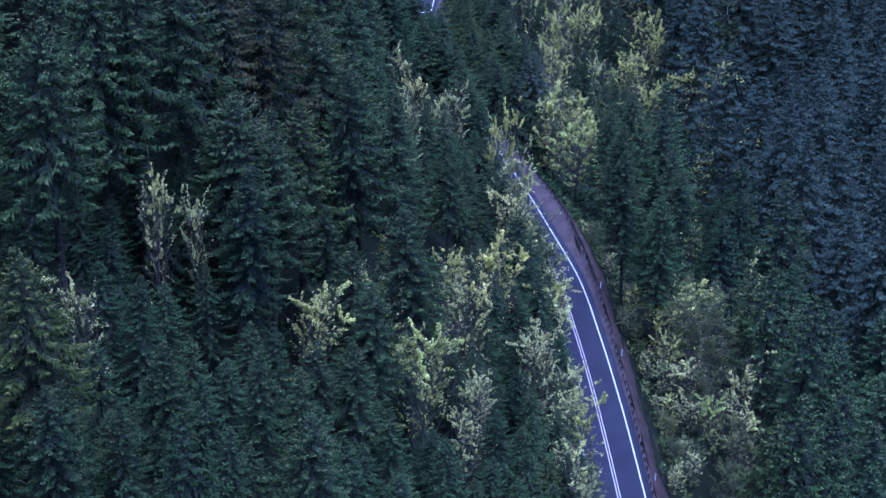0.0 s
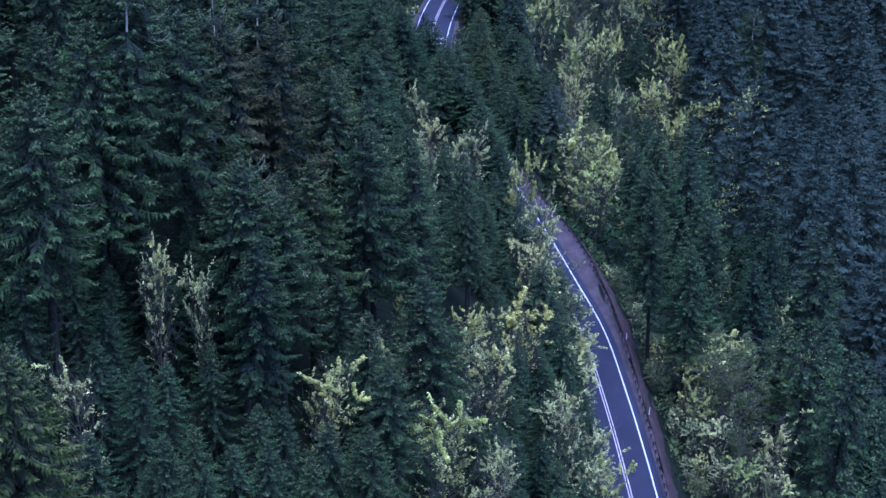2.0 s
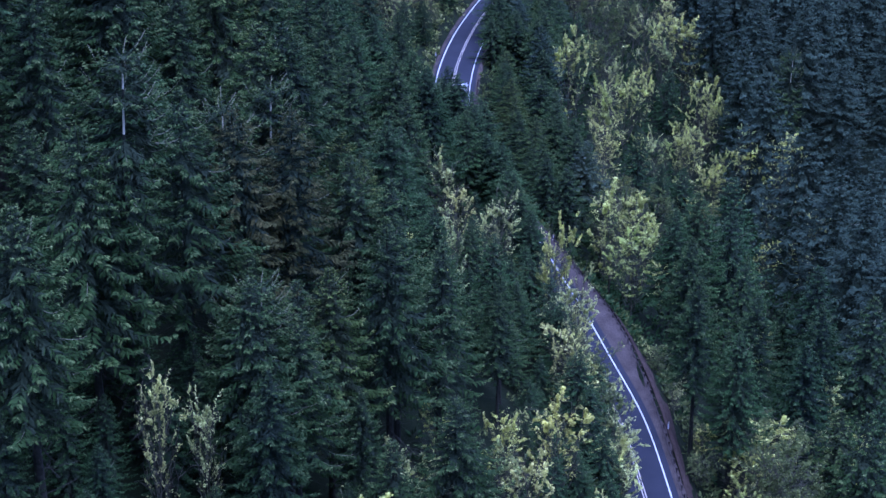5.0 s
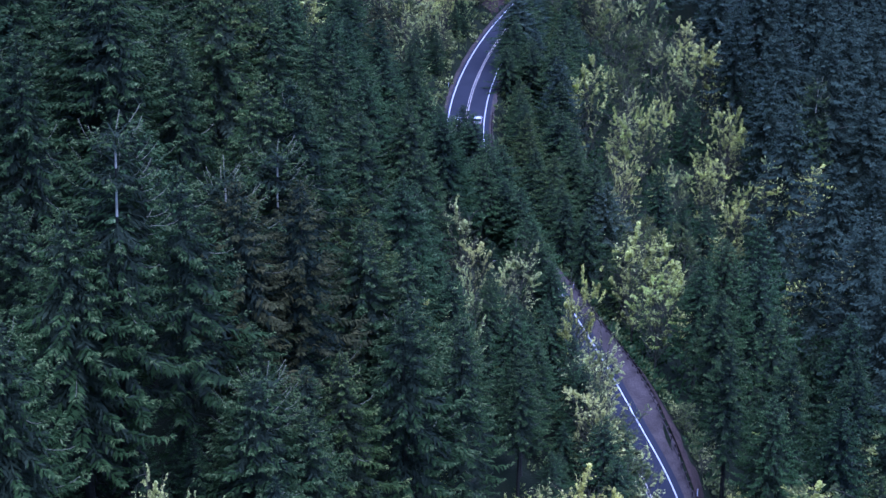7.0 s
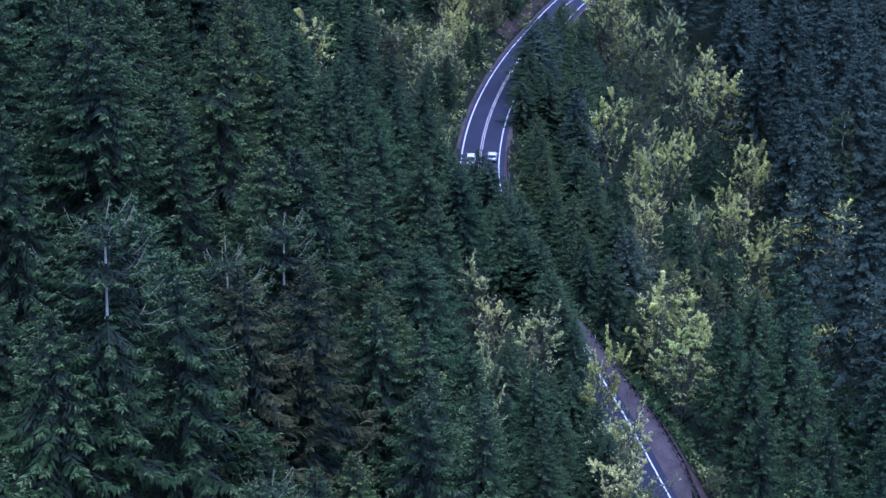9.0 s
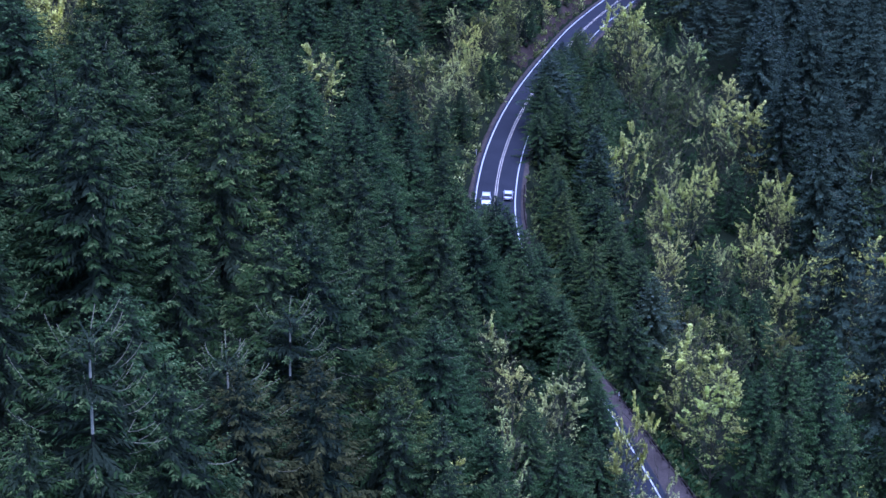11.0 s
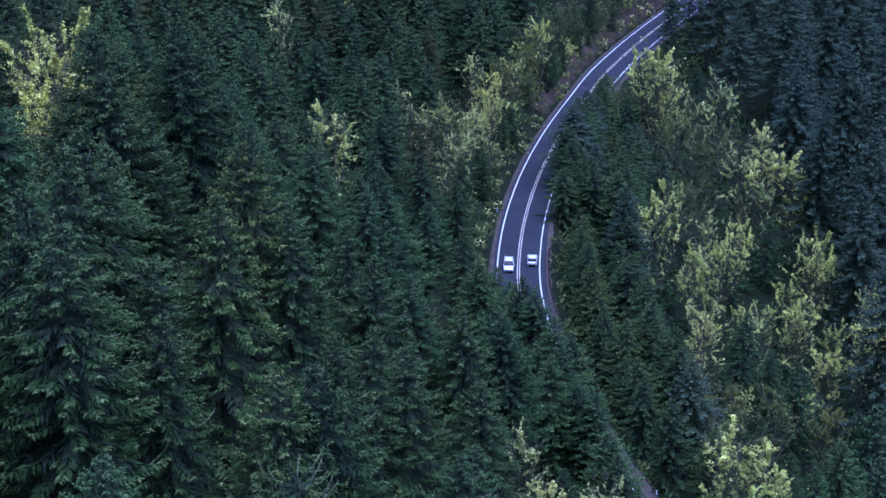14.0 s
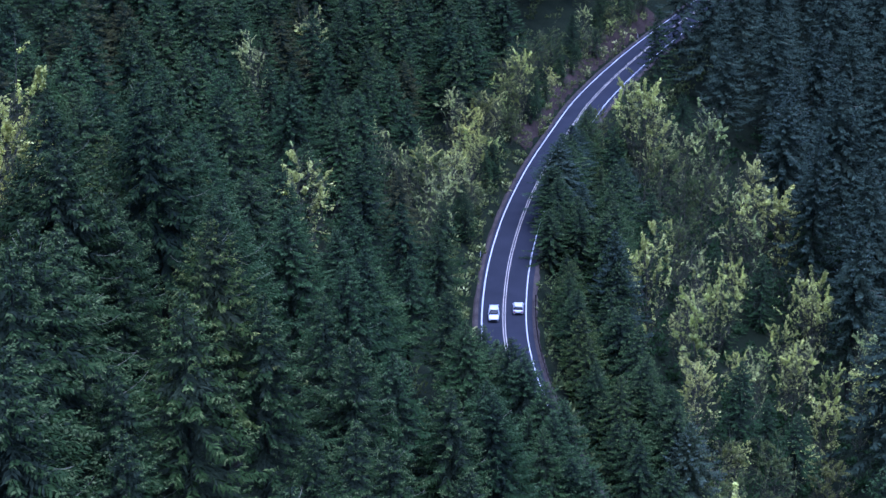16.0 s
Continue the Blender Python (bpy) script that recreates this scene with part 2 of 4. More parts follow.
def leaf_mesh(name, quads, tris, quad_mats, tri_mats, mats):
    """One mesh from an array of four-cornered sprays and one of three-cornered twigs."""
    q, t = np.concatenate(quads), np.concatenate(tris)
    me = bpy.data.meshes.new(name)
    n = len(q) * 4 + len(t) * 3
    me.vertices.add(n)
    me.vertices.foreach_set("co", np.concatenate([q.reshape(-1), t.reshape(-1)]).astype(np.float32))
    me.loops.add(n)
    me.loops.foreach_set("vertex_index", np.arange(n, dtype=np.int32))
    me.polygons.add(len(q) + len(t))
    me.polygons.foreach_set("loop_start", np.concatenate([np.arange(len(q)) * 4, len(q) * 4 + np.arange(len(t)) * 3]).astype(np.int32))
    for m in mats:
        me.materials.append(m)
    me.polygons.foreach_set("material_index", np.concatenate(quad_mats + tri_mats).astype(np.int32))
    me.update(calc_edges=True)
    return me


def conifer_meshes(name, seed, mat, reach=8.0, whorl=0.62, ring=8, low=0.12, gap=0.22, thin=1.0, droop=0.30, bare=0.0, ragged=0.2, lichen_glint=0.05, spread=0.19, slim=11.5):
    """Trunk and crown: tiers of boughs that sag and lift at their ends, with shade painted within, light and fresh
    growth at the tips.
    """
    rng = np.random.default_rng(seed)
    height = 34.0
    tv, tf = [], []
    bend = rng.normal(0, 0.25, 2)
    zs = np.array([0, 2.0, 10.0, 20.0, 27.8, 30.2, 31.4, 33.0, 34.0])
    r0 = 0.0125 * height
    tube(tv, tf, [np.array([bend[0] * (z / height) ** 2, bend[1] * (z / height) ** 2, z]) for z in zs],
         [max(r0 * (1.25 if z == 0 else 1.0 - 0.96 * (z / height) ** 1.2), 0.08 if bare and z < 33.5 else 0.02) for z in zs], 6)
    trunk = mesh_from(name + "_trunk", tv, tf, [BARK, SNAG_WOOD], [1 if bare and k // 6 in (4, 6) else 0 for k in range(len(tf))], smooth=True)
    quads, tris, qm, tm = [], [], [], []
    turn, lop = rng.uniform(0, 6.28), rng.uniform(0, 6.28)
    up = np.array([0, 0, 1.0])
    depth, tiers = 0.3, []
    while depth < height * (1 - low):
        tiers.append(depth)
        depth += whorl * rng.uniform(0.7, 1.3) * (0.6 + 0.4 * min(depth / 6, 1.0)) * (1 + 0.06 * max(depth - 8, 0.0))

    def ribbon(spine, knots, wide, side, lift, index):
        for s0, s1 in zip(knots, knots[1:]):
            a0, a1 = spine(np.array([s0, s1])) + up * lift * np.array([[s0 ** 4], [s1 ** 4]])
            quads.append(np.stack([a0 - side * wide, a0 + side * wide, a1 + side * wide * 0.7, a1 - side * wide * 0.7])[None])
            qm.append(np.array([index]))

    for depth in tiers:
        vigour = rng.uniform(0.88, 1.08)
        turn += rng.uniform(0.2, 0.9)
        here_ring = 5 if depth < 2.5 else ring if depth < 12 else ring - 2
        for i in range(here_ring):
            d = min(max(depth + rng.normal(0, 0.45 * whorl * min(1.0, depth / 5)), 0.2), height * 0.97)
            h = 1 - d / height
            az = turn + 2 * math.pi * (i + rng.normal(0, 0.18)) / here_ring
            flag = bare and d < bare * height
            length = reach * (1 - math.exp(-(d + (3.0 if flag else 0.0)) / slim)) * vigour * rng.uniform(1 - 1.5 * ragged, 1 + 0.6 * ragged) * (1 + 0.12 * math.cos(az - lop)) + 0.2
            if h < low + 0.12:
                length *= 0.5 + 0.5 * (h - low) / 0.12
            out = np.array([math.cos(az), math.sin(az), 0])
            side = np.array([-math.sin(az), math.cos(az), 0])
            if flag and out[1] < -0.25 and (1.2 < d < 3.0 or 3.9 < d < 6.6):
                continue
            a = max(0.62 - 0.42 * d ** 0.5 + rng.normal(0, 0.10), -droop * 1.5)
            b = droop * rng.uniform(0.7, 1.4) if d > 2 else 0.12
            sway = rng.normal(0, 0.10)
            c0 = np.array([bend[0] * h * h, bend[1] * h * h, h * height])

            def spine(s):
                s = np.asarray(s)[:, None]
                return c0 + length * (out * s * (1 - 0.06 * s) + side * (sway * s * s) + up * (a * s + b * s ** 3))
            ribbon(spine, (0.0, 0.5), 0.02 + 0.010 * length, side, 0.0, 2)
            # Pale lifted ribbons: lichen and painted highlights along the outer bough.
            if rng.random() < lichen_glint * (4.0 if flag else 1.0) and length > 0.8 and d < 20:
                ribbon(spine, (0.55, 0.68, 0.82, 0.93, 1.03), 0.026, unit_rows((side + up * 0.5)[None])[0], 0.3, 1)
            # branchlets like the barbs of a feather, drooping to their ends
            n = max(int(length / gap), 4)
            s = np.tile(0.10 + 0.93 * (np.arange(n) + rng.random(n)) / n, 2)
            sg = np.repeat([-1.0, 1.0], n)[:, None]
            n *= 2
            span = np.minimum(0.20 + spread * length * np.minimum(1.0, 0.3 + 2.2 * s) * np.maximum(1.03 - s, 0.0) ** 0.6, 0.95) * rng.uniform(0.6, 1.2, n)
            p = spine(s) + up * rng.normal(0, 0.07, (n, 1))
            dv = side * sg * rng.uniform(0.5, 1.1, (n, 1)) + out * rng.uniform(0.5, 1.3, (n, 1)) + up * (a * 0.5 + rng.normal(-0.36, 0.24, n) + 0.5 * s * s)[:, None]
            dv = unit_rows(dv)
            w = unit_rows(np.cross(dv, up * 0.8 + out * 0.45 + rng.normal(0, 0.38, (n, 3)))) * ((0.04 + 0.07 * span) * thin)[:, None]
            mid = p + dv * (span * 0.5)[:, None] + up * 0.03
            tip = p + dv * span[:, None] - up * (0.15 * span)[:, None]
            quads.append(np.stack([p, mid + w, tip, mid - w], 1))
            # Pale sprays start further in near the treetop, painting the top light.
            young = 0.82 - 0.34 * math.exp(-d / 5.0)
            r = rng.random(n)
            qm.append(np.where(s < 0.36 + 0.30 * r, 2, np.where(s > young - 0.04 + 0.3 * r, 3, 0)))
            # loose twigs that stand out of the spray
            n = max(int(1.3 * length / gap), 3)
            s = rng.uniform(0.1, 1.0, n) ** 0.8
            q = spine(s) + side * (rng.uniform(-0.8, 0.8, n) * (0.12 + 0.14 * length * (1.05 - s)))[:, None] - up * rng.uniform(-0.05, 0.18, (n, 1))
            dv = unit_rows(out * rng.uniform(0.1, 0.9, (n, 1)) + side * rng.normal(0, 0.6, (n, 1)) + up * rng.normal(-0.25, 0.55, (n, 1)))
            x = unit_rows(np.cross(dv, rng.normal(0, 1, (n, 3)))) * (0.05 * thin)
            tris.append(np.stack([q - x, q + x, q + dv * (rng.uniform(0.2, 0.48, n) * thin ** 0.5)[:, None]], 1))
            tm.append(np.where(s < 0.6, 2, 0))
    # dead, needleless boughs under the living crown
    for k in range(int(70 * max(low - 0.15, 0.0) / 0.35)):
        h, az = rng.uniform(0.12, low + 0.05), rng.uniform(0, 6.28)
        length, fall = rng.uniform(1.2, 3.6), rng.uniform(-0.5, 0.05)
        out, side = np.array([math.cos(az), math.sin(az), 0]), np.array([-math.sin(az), math.cos(az), 0])

        def stick(s):
            s = np.asarray(s)[:, None]
            return np.array([bend[0] * h * h, bend[1] * h * h, h * height]) + length * (out * s + up * (fall * s + 0.1 * s * s))
        ribbon(stick, (0.0, 0.55, 1.0), 0.035, unit_rows((side + up * rng.normal(0, 0.6))[None])[0], 0.0, 4)
    top = np.array([bend[0], bend[1], height])
    for k in range(3):
        sd = np.array([math.cos(k * 1.05), math.sin(k * 1.05), 0]) * 0.075
        quads.append(np.stack([top - up * 2.6, top - up * 1.2 + sd, top + up * 0.7, top - up * 1.2 - sd])[None])
        qm.append(np.array([3]))
    return trunk, leaf_mesh(name + "_crown", quads, tris, qm, tm, [mat, LICHEN_GLINT, SHADED_INNER, LIT_FRESH.get(mat.name, mat), BARK])


def broadleaf_meshes(name, seed, mat, height=16.0, reach=4.0, leaves=1500, low=0.25, leaf=0.34, limbs=24, upright=1.0, bareness=0.3, tips_each=7):
    """A slim tree of upright limbs with leaves gathered in clusters, mostly high and at the ends of the twigs."""
    rng = np.random.default_rng(seed)
    tv, tf = [], []
    bend = rng.normal(0, 0.7, 2)

    def axis(t):
        return np.array([bend[0] * t * t, bend[1] * t * t, t * height * 0.9])
    r0 = 0.0075 * height
    tube(tv, tf, [axis(t) for t in (0, 0.15, 0.4, 0.7, 1.0)], [r0 * 1.2, r0, r0 * 0.7, r0 * 0.4, 0.03], 6)
    v, f = [], []
    tips, weight = [], []
    lop = rng.uniform(0, 6.28)
    for i in range(limbs):
        t = low + (0.97 - low) * (i + 0.5) / limbs
        az = i * 2.39996 + rng.normal(0, 0.4)
        shape = math.sin(math.pi * min(1, 0.12 + 0.92 * (t - low) / (1 - low))) ** 0.6
        ln = reach * (0.35 + 0.75 * shape) * rng.uniform(0.6, 1.25) * (1 + 0.25 * math.cos(az - lop))
        out = np.array([math.cos(az), math.sin(az), 0])
        c = axis(t)
        lift = upright * rng.uniform(0.7, 1.4)
        pts = [c + out * ln * s * (1 - 0.25 * s) + np.array([0, 0, ln * lift * s * (0.45 + 0.5 * s)]) for s in (0, 0.35, 0.7, 1.0)]
        rl = r0 * 0.35 * (1.1 - t)
        tube(tv, tf, pts, [rl + 0.035, rl * 0.7 + 0.03, rl * 0.4 + 0.025, 0.015], 3)
        for k in range(tips_each):
            s = rng.uniform(0.3, 1.0)
            p = pts[0] + (pts[3] - pts[0]) * s
            d = rng.normal(0, 0.75, 3) + out * 0.7 + np.array([0, 0, 0.75 * upright])
            d /= np.linalg.norm(d)
            e = p + d * rng.uniform(0.8, 2.5) * reach / 4
            tube(tv, tf, [p, e], [0.035, 0.014], 3)
            tips.append((p, e))
            weight.append((0.2 + t + 0.7 * s) ** 3 * (rng.random() > bareness) * (0.05 + rng.exponential(1.0) ** 1.6))
    tips.append((axis(0.85), axis(1.08)))
    weight.append(3.0)
    pick = rng.choice(len(tips), leaves, p=np.array(weight) / sum(weight))
    for n in pick:
        p, e = tips[n]
        c = p + (e - p) * rng.uniform(0.15, 1.05) + rng.normal(0, 1, 3) * np.array([0.10, 0.10, 0.14]) * reach / 4
        d = rng.normal(0, 1, 3) * np.array([1.0, 1.0, 0.6]) - np.array([0, 0, 0.3])
        d /= np.linalg.norm(d)
        s = np.cross(d, rng.normal(0, 0.6, 3) + np.array([0, 0, 1.0]))
        s /= np.linalg.norm(s)
        ln = leaf * rng.uniform(0.6, 1.4)
        k = len(v)
        v.extend((c - d * ln * 0.5 - s * ln * 0.32, c - d * ln * 0.5 + s * ln * 0.32, c + d * ln * 0.65))
        f.append((k, k + 1, k + 2))
    return (mesh_from(name + "_trunk", tv, tf, [ALDER_BARK], smooth=True), mesh_from(name + "_crown", v, f, [mat]))


FIRS = [conifer_meshes(f"fir_{k}", 10 + k, FIR, reach=7.6 + 0.6 * (k % 3), droop=0.26 + 0.06 * (k % 3), whorl=0.56 + 0.04 * (k % 4), ragged=0.24, low=0.32 + 0.05 * (k % 3), slim=10.5 + (k % 4), lichen_glint=0.03 + 0.04 * (k % 3)) for k in range(8)]
HEMLOCKS = [conifer_meshes(f"hemlock_{k}", 40 + k, HEMLOCK, reach=7.9 + 0.3 * k, droop=0.34, whorl=0.56, ragged=0.18, low=0.32, lichen_glint=0.03, slim=11.0 + 0.6 * k) for k in range(5)]
RUSTS = [conifer_meshes(f"rust_{k}", 80 + k, RUST, reach=8.0, slim=11.5, droop=0.3, whorl=0.64, ragged=0.28, low=0.36) for k in range(2)]
SNAGS = [conifer_meshes(f"snag_{k}", 90 + k, FIR, reach=8.4, droop=0.34, whorl=0.64, bare=0.22, ragged=0.28, low=0.34, lichen_glint=0.16, slim=12.0) for k in range(2)]
# young trees keep their boughs almost to the ground
YOUNG_FIRS = [conifer_meshes(f"young_fir_{k}", 210 + k, FIR, reach=8.0 + 0.5 * k, droop=0.3, whorl=0.75, gap=0.32, thin=1.4, ragged=0.24, low=0.06, slim=11.0 + k) for k in range(3)]
YOUNG_HEMLOCKS = [conifer_meshes(f"young_hemlock_{k}", 240 + k, HEMLOCK, reach=8.2 + 0.4 * k, droop=0.34, whorl=0.75, gap=0.32, thin=1.4, ragged=0.2, low=0.06, lichen_glint=0.03, slim=11.5 + k) for k in range(3)]
# plainer crowns for the trees that stand far off
FAR_FIRS = [conifer_meshes(f"fir_far_{k}", 10 + k, FIR, reach=7.8 + 0.6 * (k % 3), droop=0.3, whorl=0.75, gap=0.42, thin=1.9, ragged=0.22, low=0.26, slim=10.5 + 0.8 * k) for k in range(4)]
FAR_HEMLOCKS = [conifer_meshes(f"hemlock_far_{k}", 40 + k, HEMLOCK, reach=8.2, slim=11.5, droop=0.34, whorl=0.75, gap=0.42, thin=1.9, ragged=0.16, low=0.26, lichen_glint=0.03) for k in range(3)]
FAR_BLUES = [conifer_meshes(f"spruce_far_{k}", 60 + k, HAZE_FIR, reach=8.8, droop=0.3, whorl=0.72, gap=0.42, thin=1.9, lichen_glint=0.12, low=0.22, slim=11.0 + 0.8 * k) for k in range(4)]
ALDERS = [broadleaf_meshes(f"alder_{k}", 120 + k, YELLOW, reach=3.8, leaves=5000, leaf=0.235, limbs=34, low=0.12, upright=1.4, bareness=0.5, tips_each=9) for k in range(4)]
PALES = [broadleaf_meshes(f"pale_{k}", 140 + k, PALE, reach=3.2, leaves=2900, leaf=0.225, limbs=34, upright=1.6, low=0.10, bareness=0.6, tips_each=9) for k in range(5)]
OLIVES = [broadleaf_meshes(f"olive_{k}", 160 + k, OLIVE, reach=4.6, leaves=5000, leaf=0.25, limbs=32, low=0.08, bareness=0.35, tips_each=8) for k in range(4)]

KINDS = {
    "fir": (FIRS, 34.0, "douglas_fir", "dark green conifer with drooping boughs on the slope", "conifer tree"),
    "hemlock": (HEMLOCKS, 34.0, "hemlock_tree", "soft blue-green conifer with dense hanging sprays", "conifer tree"),
    "blue": (FAR_BLUES, 34.0, "spruce_tree", "dark conifer with painted haze-blue needles in the valley wood", "conifer tree"),
    "rust": (RUSTS, 34.0, "browning_fir", "thinning conifer with brownish olive needles", "conifer tree"),
    "snag": (SNAGS, 34.0, "broken_top_fir", "old conifer with a bleached white bare trunk top", "conifer tree"),
    "alder": (ALDERS, 16.0, "alder_tree", "broadleaf tree with yellow-green autumn leaves", "broadleaf tree"),
    "pale": (PALES, 16.0, "half_bare_alder", "half-bare tree with pale cream leaves and grey twigs", "broadleaf tree"),
    "olive": (OLIVES, 16.0, "maple_tree", "rounded olive-green broadleaf tree beside the road", "broadleaf tree"),
}
YOUNG_MESHES = {"fir": YOUNG_FIRS, "hemlock": YOUNG_HEMLOCKS}
FAR_MESHES = {"fir": FAR_FIRS, "hemlock": FAR_HEMLOCKS, "blue": FAR_BLUES}
FAR = [conifer_meshes(f"far_fir_{k}", 200 + k, FIR, reach=8.4, slim=11.5, whorl=0.8, gap=0.45, thin=1.9, low=0.2, lichen_glint=0.03) for k in range(4)]
planted = []
plant_rng = np.random.default_rng(5)
made_first = {}


def plant(kind, x, y, height, wide=1.0):
    """Sets one tree of a kind on the ground."""
    meshes, unit, name, label, category = KINDS[kind]
    far = "young" if height < 20 else "far" if y > -40 or x > 62 else "near"
    meshes = {"young": YOUNG_MESHES, "far": FAR_MESHES, "near": {}}[far].get(kind, meshes)
    k = int(plant_rng.integers(len(meshes)))
    z = float(ground(x, y)) - 0.25
    s = height / unit
    w = s ** 0.9 * wide * (1.18 if unit > 20 and height > 22 and x < float(road_x(y)) - 14 else 1.0)
    m = Matrix.LocRotScale((x, y, z), Euler((plant_rng.normal(0, 0.012), plant_rng.normal(0, 0.012), plant_rng.uniform(0, 6.28) if kind != "snag" else 0.15)), None)
    if (kind, k, far) in made_first:
        ob = copy_thing(made_first[(kind, k, far)], m)
    else:
        ob = new(name)
        ob.empty_display_size = 0.5
        part("trunk", meshes[k][0], ob)
        part("crown", meshes[k][1], ob)
        tagged(ob, label, category, name.replace("_", " ") + "s of the hillside wood")
        ob.matrix_basis = m
        made_first[(kind, k, far)] = ob
    ob.scale = (w, w, s)
    size = ("tall " if height > 30 else "young " if height < 16 else "") if unit > 20 else "low bushy " if height < 7.5 else "slender " if wide < 0.9 else ""
    tagged(ob, size + label, category, name.replace("_", " ") + "s of the hillside wood")
    planted.append((x, y, height))
    return ob


far_trees = []


def join_far(name, label, trees, mat, wide=1.0):
    """Many distant conifers as one object."""
    vs, loops, totals, shades, n = [], [], [], [], 0
    for x, y, h, k, turn in trees:
        me = FAR[k][1]
        co, idx, tot = np.empty(len(me.vertices) * 3), np.empty(len(me.loops), dtype=np.int32), np.empty(len(me.polygons), dtype=np.int32)
        me.vertices.foreach_get("co", co)
        me.loops.foreach_get("vertex_index", idx)
        me.polygons.foreach_get("loop_total", tot)
        co = co.reshape(-1, 3)
        s = h / 34.0
        w = s ** 0.9 * wide
        c, q = math.cos(turn) * w, math.sin(turn) * w
        vs.append(np.stack([co[:, 0] * c - co[:, 1] * q + x, co[:, 0] * q + co[:, 1] * c + y, co[:, 2] * s + float(ground(x, y)) - 0.3], 1))
        loops.append(idx + n)
        totals.append(tot)
        shade = np.empty(len(tot), dtype=np.int32)
        me.polygons.foreach_get("material_index", shade)
        shades.append(shade)
        n += len(co)
    v, lp, tot = np.concatenate(vs), np.concatenate(loops), np.concatenate(totals)
    me = bpy.data.meshes.new(name)
    me.vertices.add(len(v))
    me.vertices.foreach_set("co", v.ravel().astype(np.float32))
    me.loops.add(len(lp))
    me.loops.foreach_set("vertex_index", lp)
    me.polygons.add(len(tot))
    me.polygons.foreach_set("loop_start", np.concatenate([[0], np.cumsum(tot)[:-1]]).astype(np.int32))
    for m in (mat, LICHEN_GLINT, SHADED_INNER, mat, BARK):
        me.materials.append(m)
    me.polygons.foreach_set("material_index", np.concatenate(shades))
    me.update(calc_edges=True)
    return tagged(new(name, me), label, "woods", kind="stuff")


def plant_tops(kind, rows, least=8.0, most=50.0):
    """Trees whose tops reach the heights given above the datum: x, y, top."""
    for x, y, top, *wide in rows:
        if any((x - a) ** 2 + (y - b) ** 2 < 10 for a, b, _ in planted):
            continue
        plant(kind, x, y, min(max(top - float(ground(x, y)) + 0.25, least), most), wide[0] if wide else 1.0)


# ---------------------------------------------------------------- ground, road
def grid_axis(fine_from, fine_to, step, far):
    inner = list(np.arange(fine_from, fine_to + 0.01, step))
    outer = [fine_to + d for d in (8, 20, 40, 80, 150, 280, 520, 950, far)]
    return np.array([fine_from - d for d in (far, 950, 520, 280, 150, 80, 40, 20, 8)] + inner + outer)


gx, gy = grid_axis(-90, 150, 2.0, 2200), grid_axis(-330, 360, 2.5, 2200)
GX, GY = np.meshgrid(gx, gy)
GZ = ground(GX, GY)
nx = len(gx)
gv = np.stack([GX.ravel(), GY.ravel(), GZ.ravel()], 1)
ii, jj = np.meshgrid(np.arange(nx - 1), np.arange(len(gy) - 1))
a = (jj * nx + ii).ravel()
gf = np.stack([a, a + 1, a + nx + 1, a + nx], 1)
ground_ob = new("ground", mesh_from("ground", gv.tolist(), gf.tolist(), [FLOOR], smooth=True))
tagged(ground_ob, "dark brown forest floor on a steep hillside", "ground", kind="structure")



def strip(name, u0, u1, lift, mat, y0=-418, y1=328, skirt=0.0, wob=0.0):
    """A ribbon along the road between two distances from its middle line."""
    ys = np.arange(y0, y1 + 0.01, 2.0)
    x, z = road_x(ys), road_z(ys)
    dx = (road_x(ys + 1) - road_x(ys - 1)) / 2
    n = np.stack([1 / np.sqrt(1 + dx**2), -dx / np.sqrt(1 + dx**2)], 1)
    rows = []
    a0 = u0(ys) if callable(u0) else np.full(len(ys), float(u0))
    a1 = u1(ys) if callable(u1) else np.full(len(ys), float(u1))
    if wob:
        a1 = a1 + wob * np.sin(ys * 0.9) * np.cos(ys * 0.37)
    edges = [(a0, lift), (a1, lift)]
    if skirt:
        edges = [(a0 - 0.35, lift - skirt)] + edges + [(a1 + 0.35, lift - skirt)]
    v, f = [], []
    for i in range(len(ys)):
        for u, l in edges:
            crossfall = -0.012 * abs(u[i])
            v.append((x[i] + n[i, 0] * u[i], ys[i] + n[i, 1] * u[i], z[i] + l + crossfall))
    k = len(edges)
    for i in range(len(ys) - 1):
        for j in range(k - 1):
            f.append((i * k + j, i * k + j + 1, (i + 1) * k + j + 1, (i + 1) * k + j))
    return mesh_from(name, v, f, [mat])


road = new("road", strip("road", -4.45, 4.9, 0.06, ASPHALT, skirt=0.12))
tagged(road, "winding two-lane road of blue-grey asphalt", "road", kind="structure")
sh = new("road_shoulder", strip("road_shoulder", 4.4, edge_right, 0.02, GRAVEL, skirt=0.25, wob=0.25))
tagged(sh, "pale gravel shoulder widening into a pull-out", "road shoulder", kind="structure")
sh2 = new("road_shoulder", strip("road_shoulder", -EDGE_LEFT, -4.3, 0.02, GRAVEL, skirt=0.25))
tagged(sh2, "narrow pale gravel shoulder on the hill side", "road shoulder", kind="structure")
for nm, u0, u1, mat, lab in (("white_edge_line", -4.02, -3.78, WHITE_LINE, "solid white edge line of the hill-side lane"),
                             ("white_edge_line", 3.80, 4.00, WHITE_LINE, "solid white edge line of the valley-side lane"),
                             ("yellow_centre_line", -0.26, -0.13, YELLOW_LINE, "pale worn yellow centre line"),
                             ("yellow_centre_line", 0.13, 0.26, YELLOW_LINE, "pale worn yellow centre line")):
    tagged(new(nm, strip(nm, u0, u1, 0.068, mat)), lab, "road marking", kind="structure")


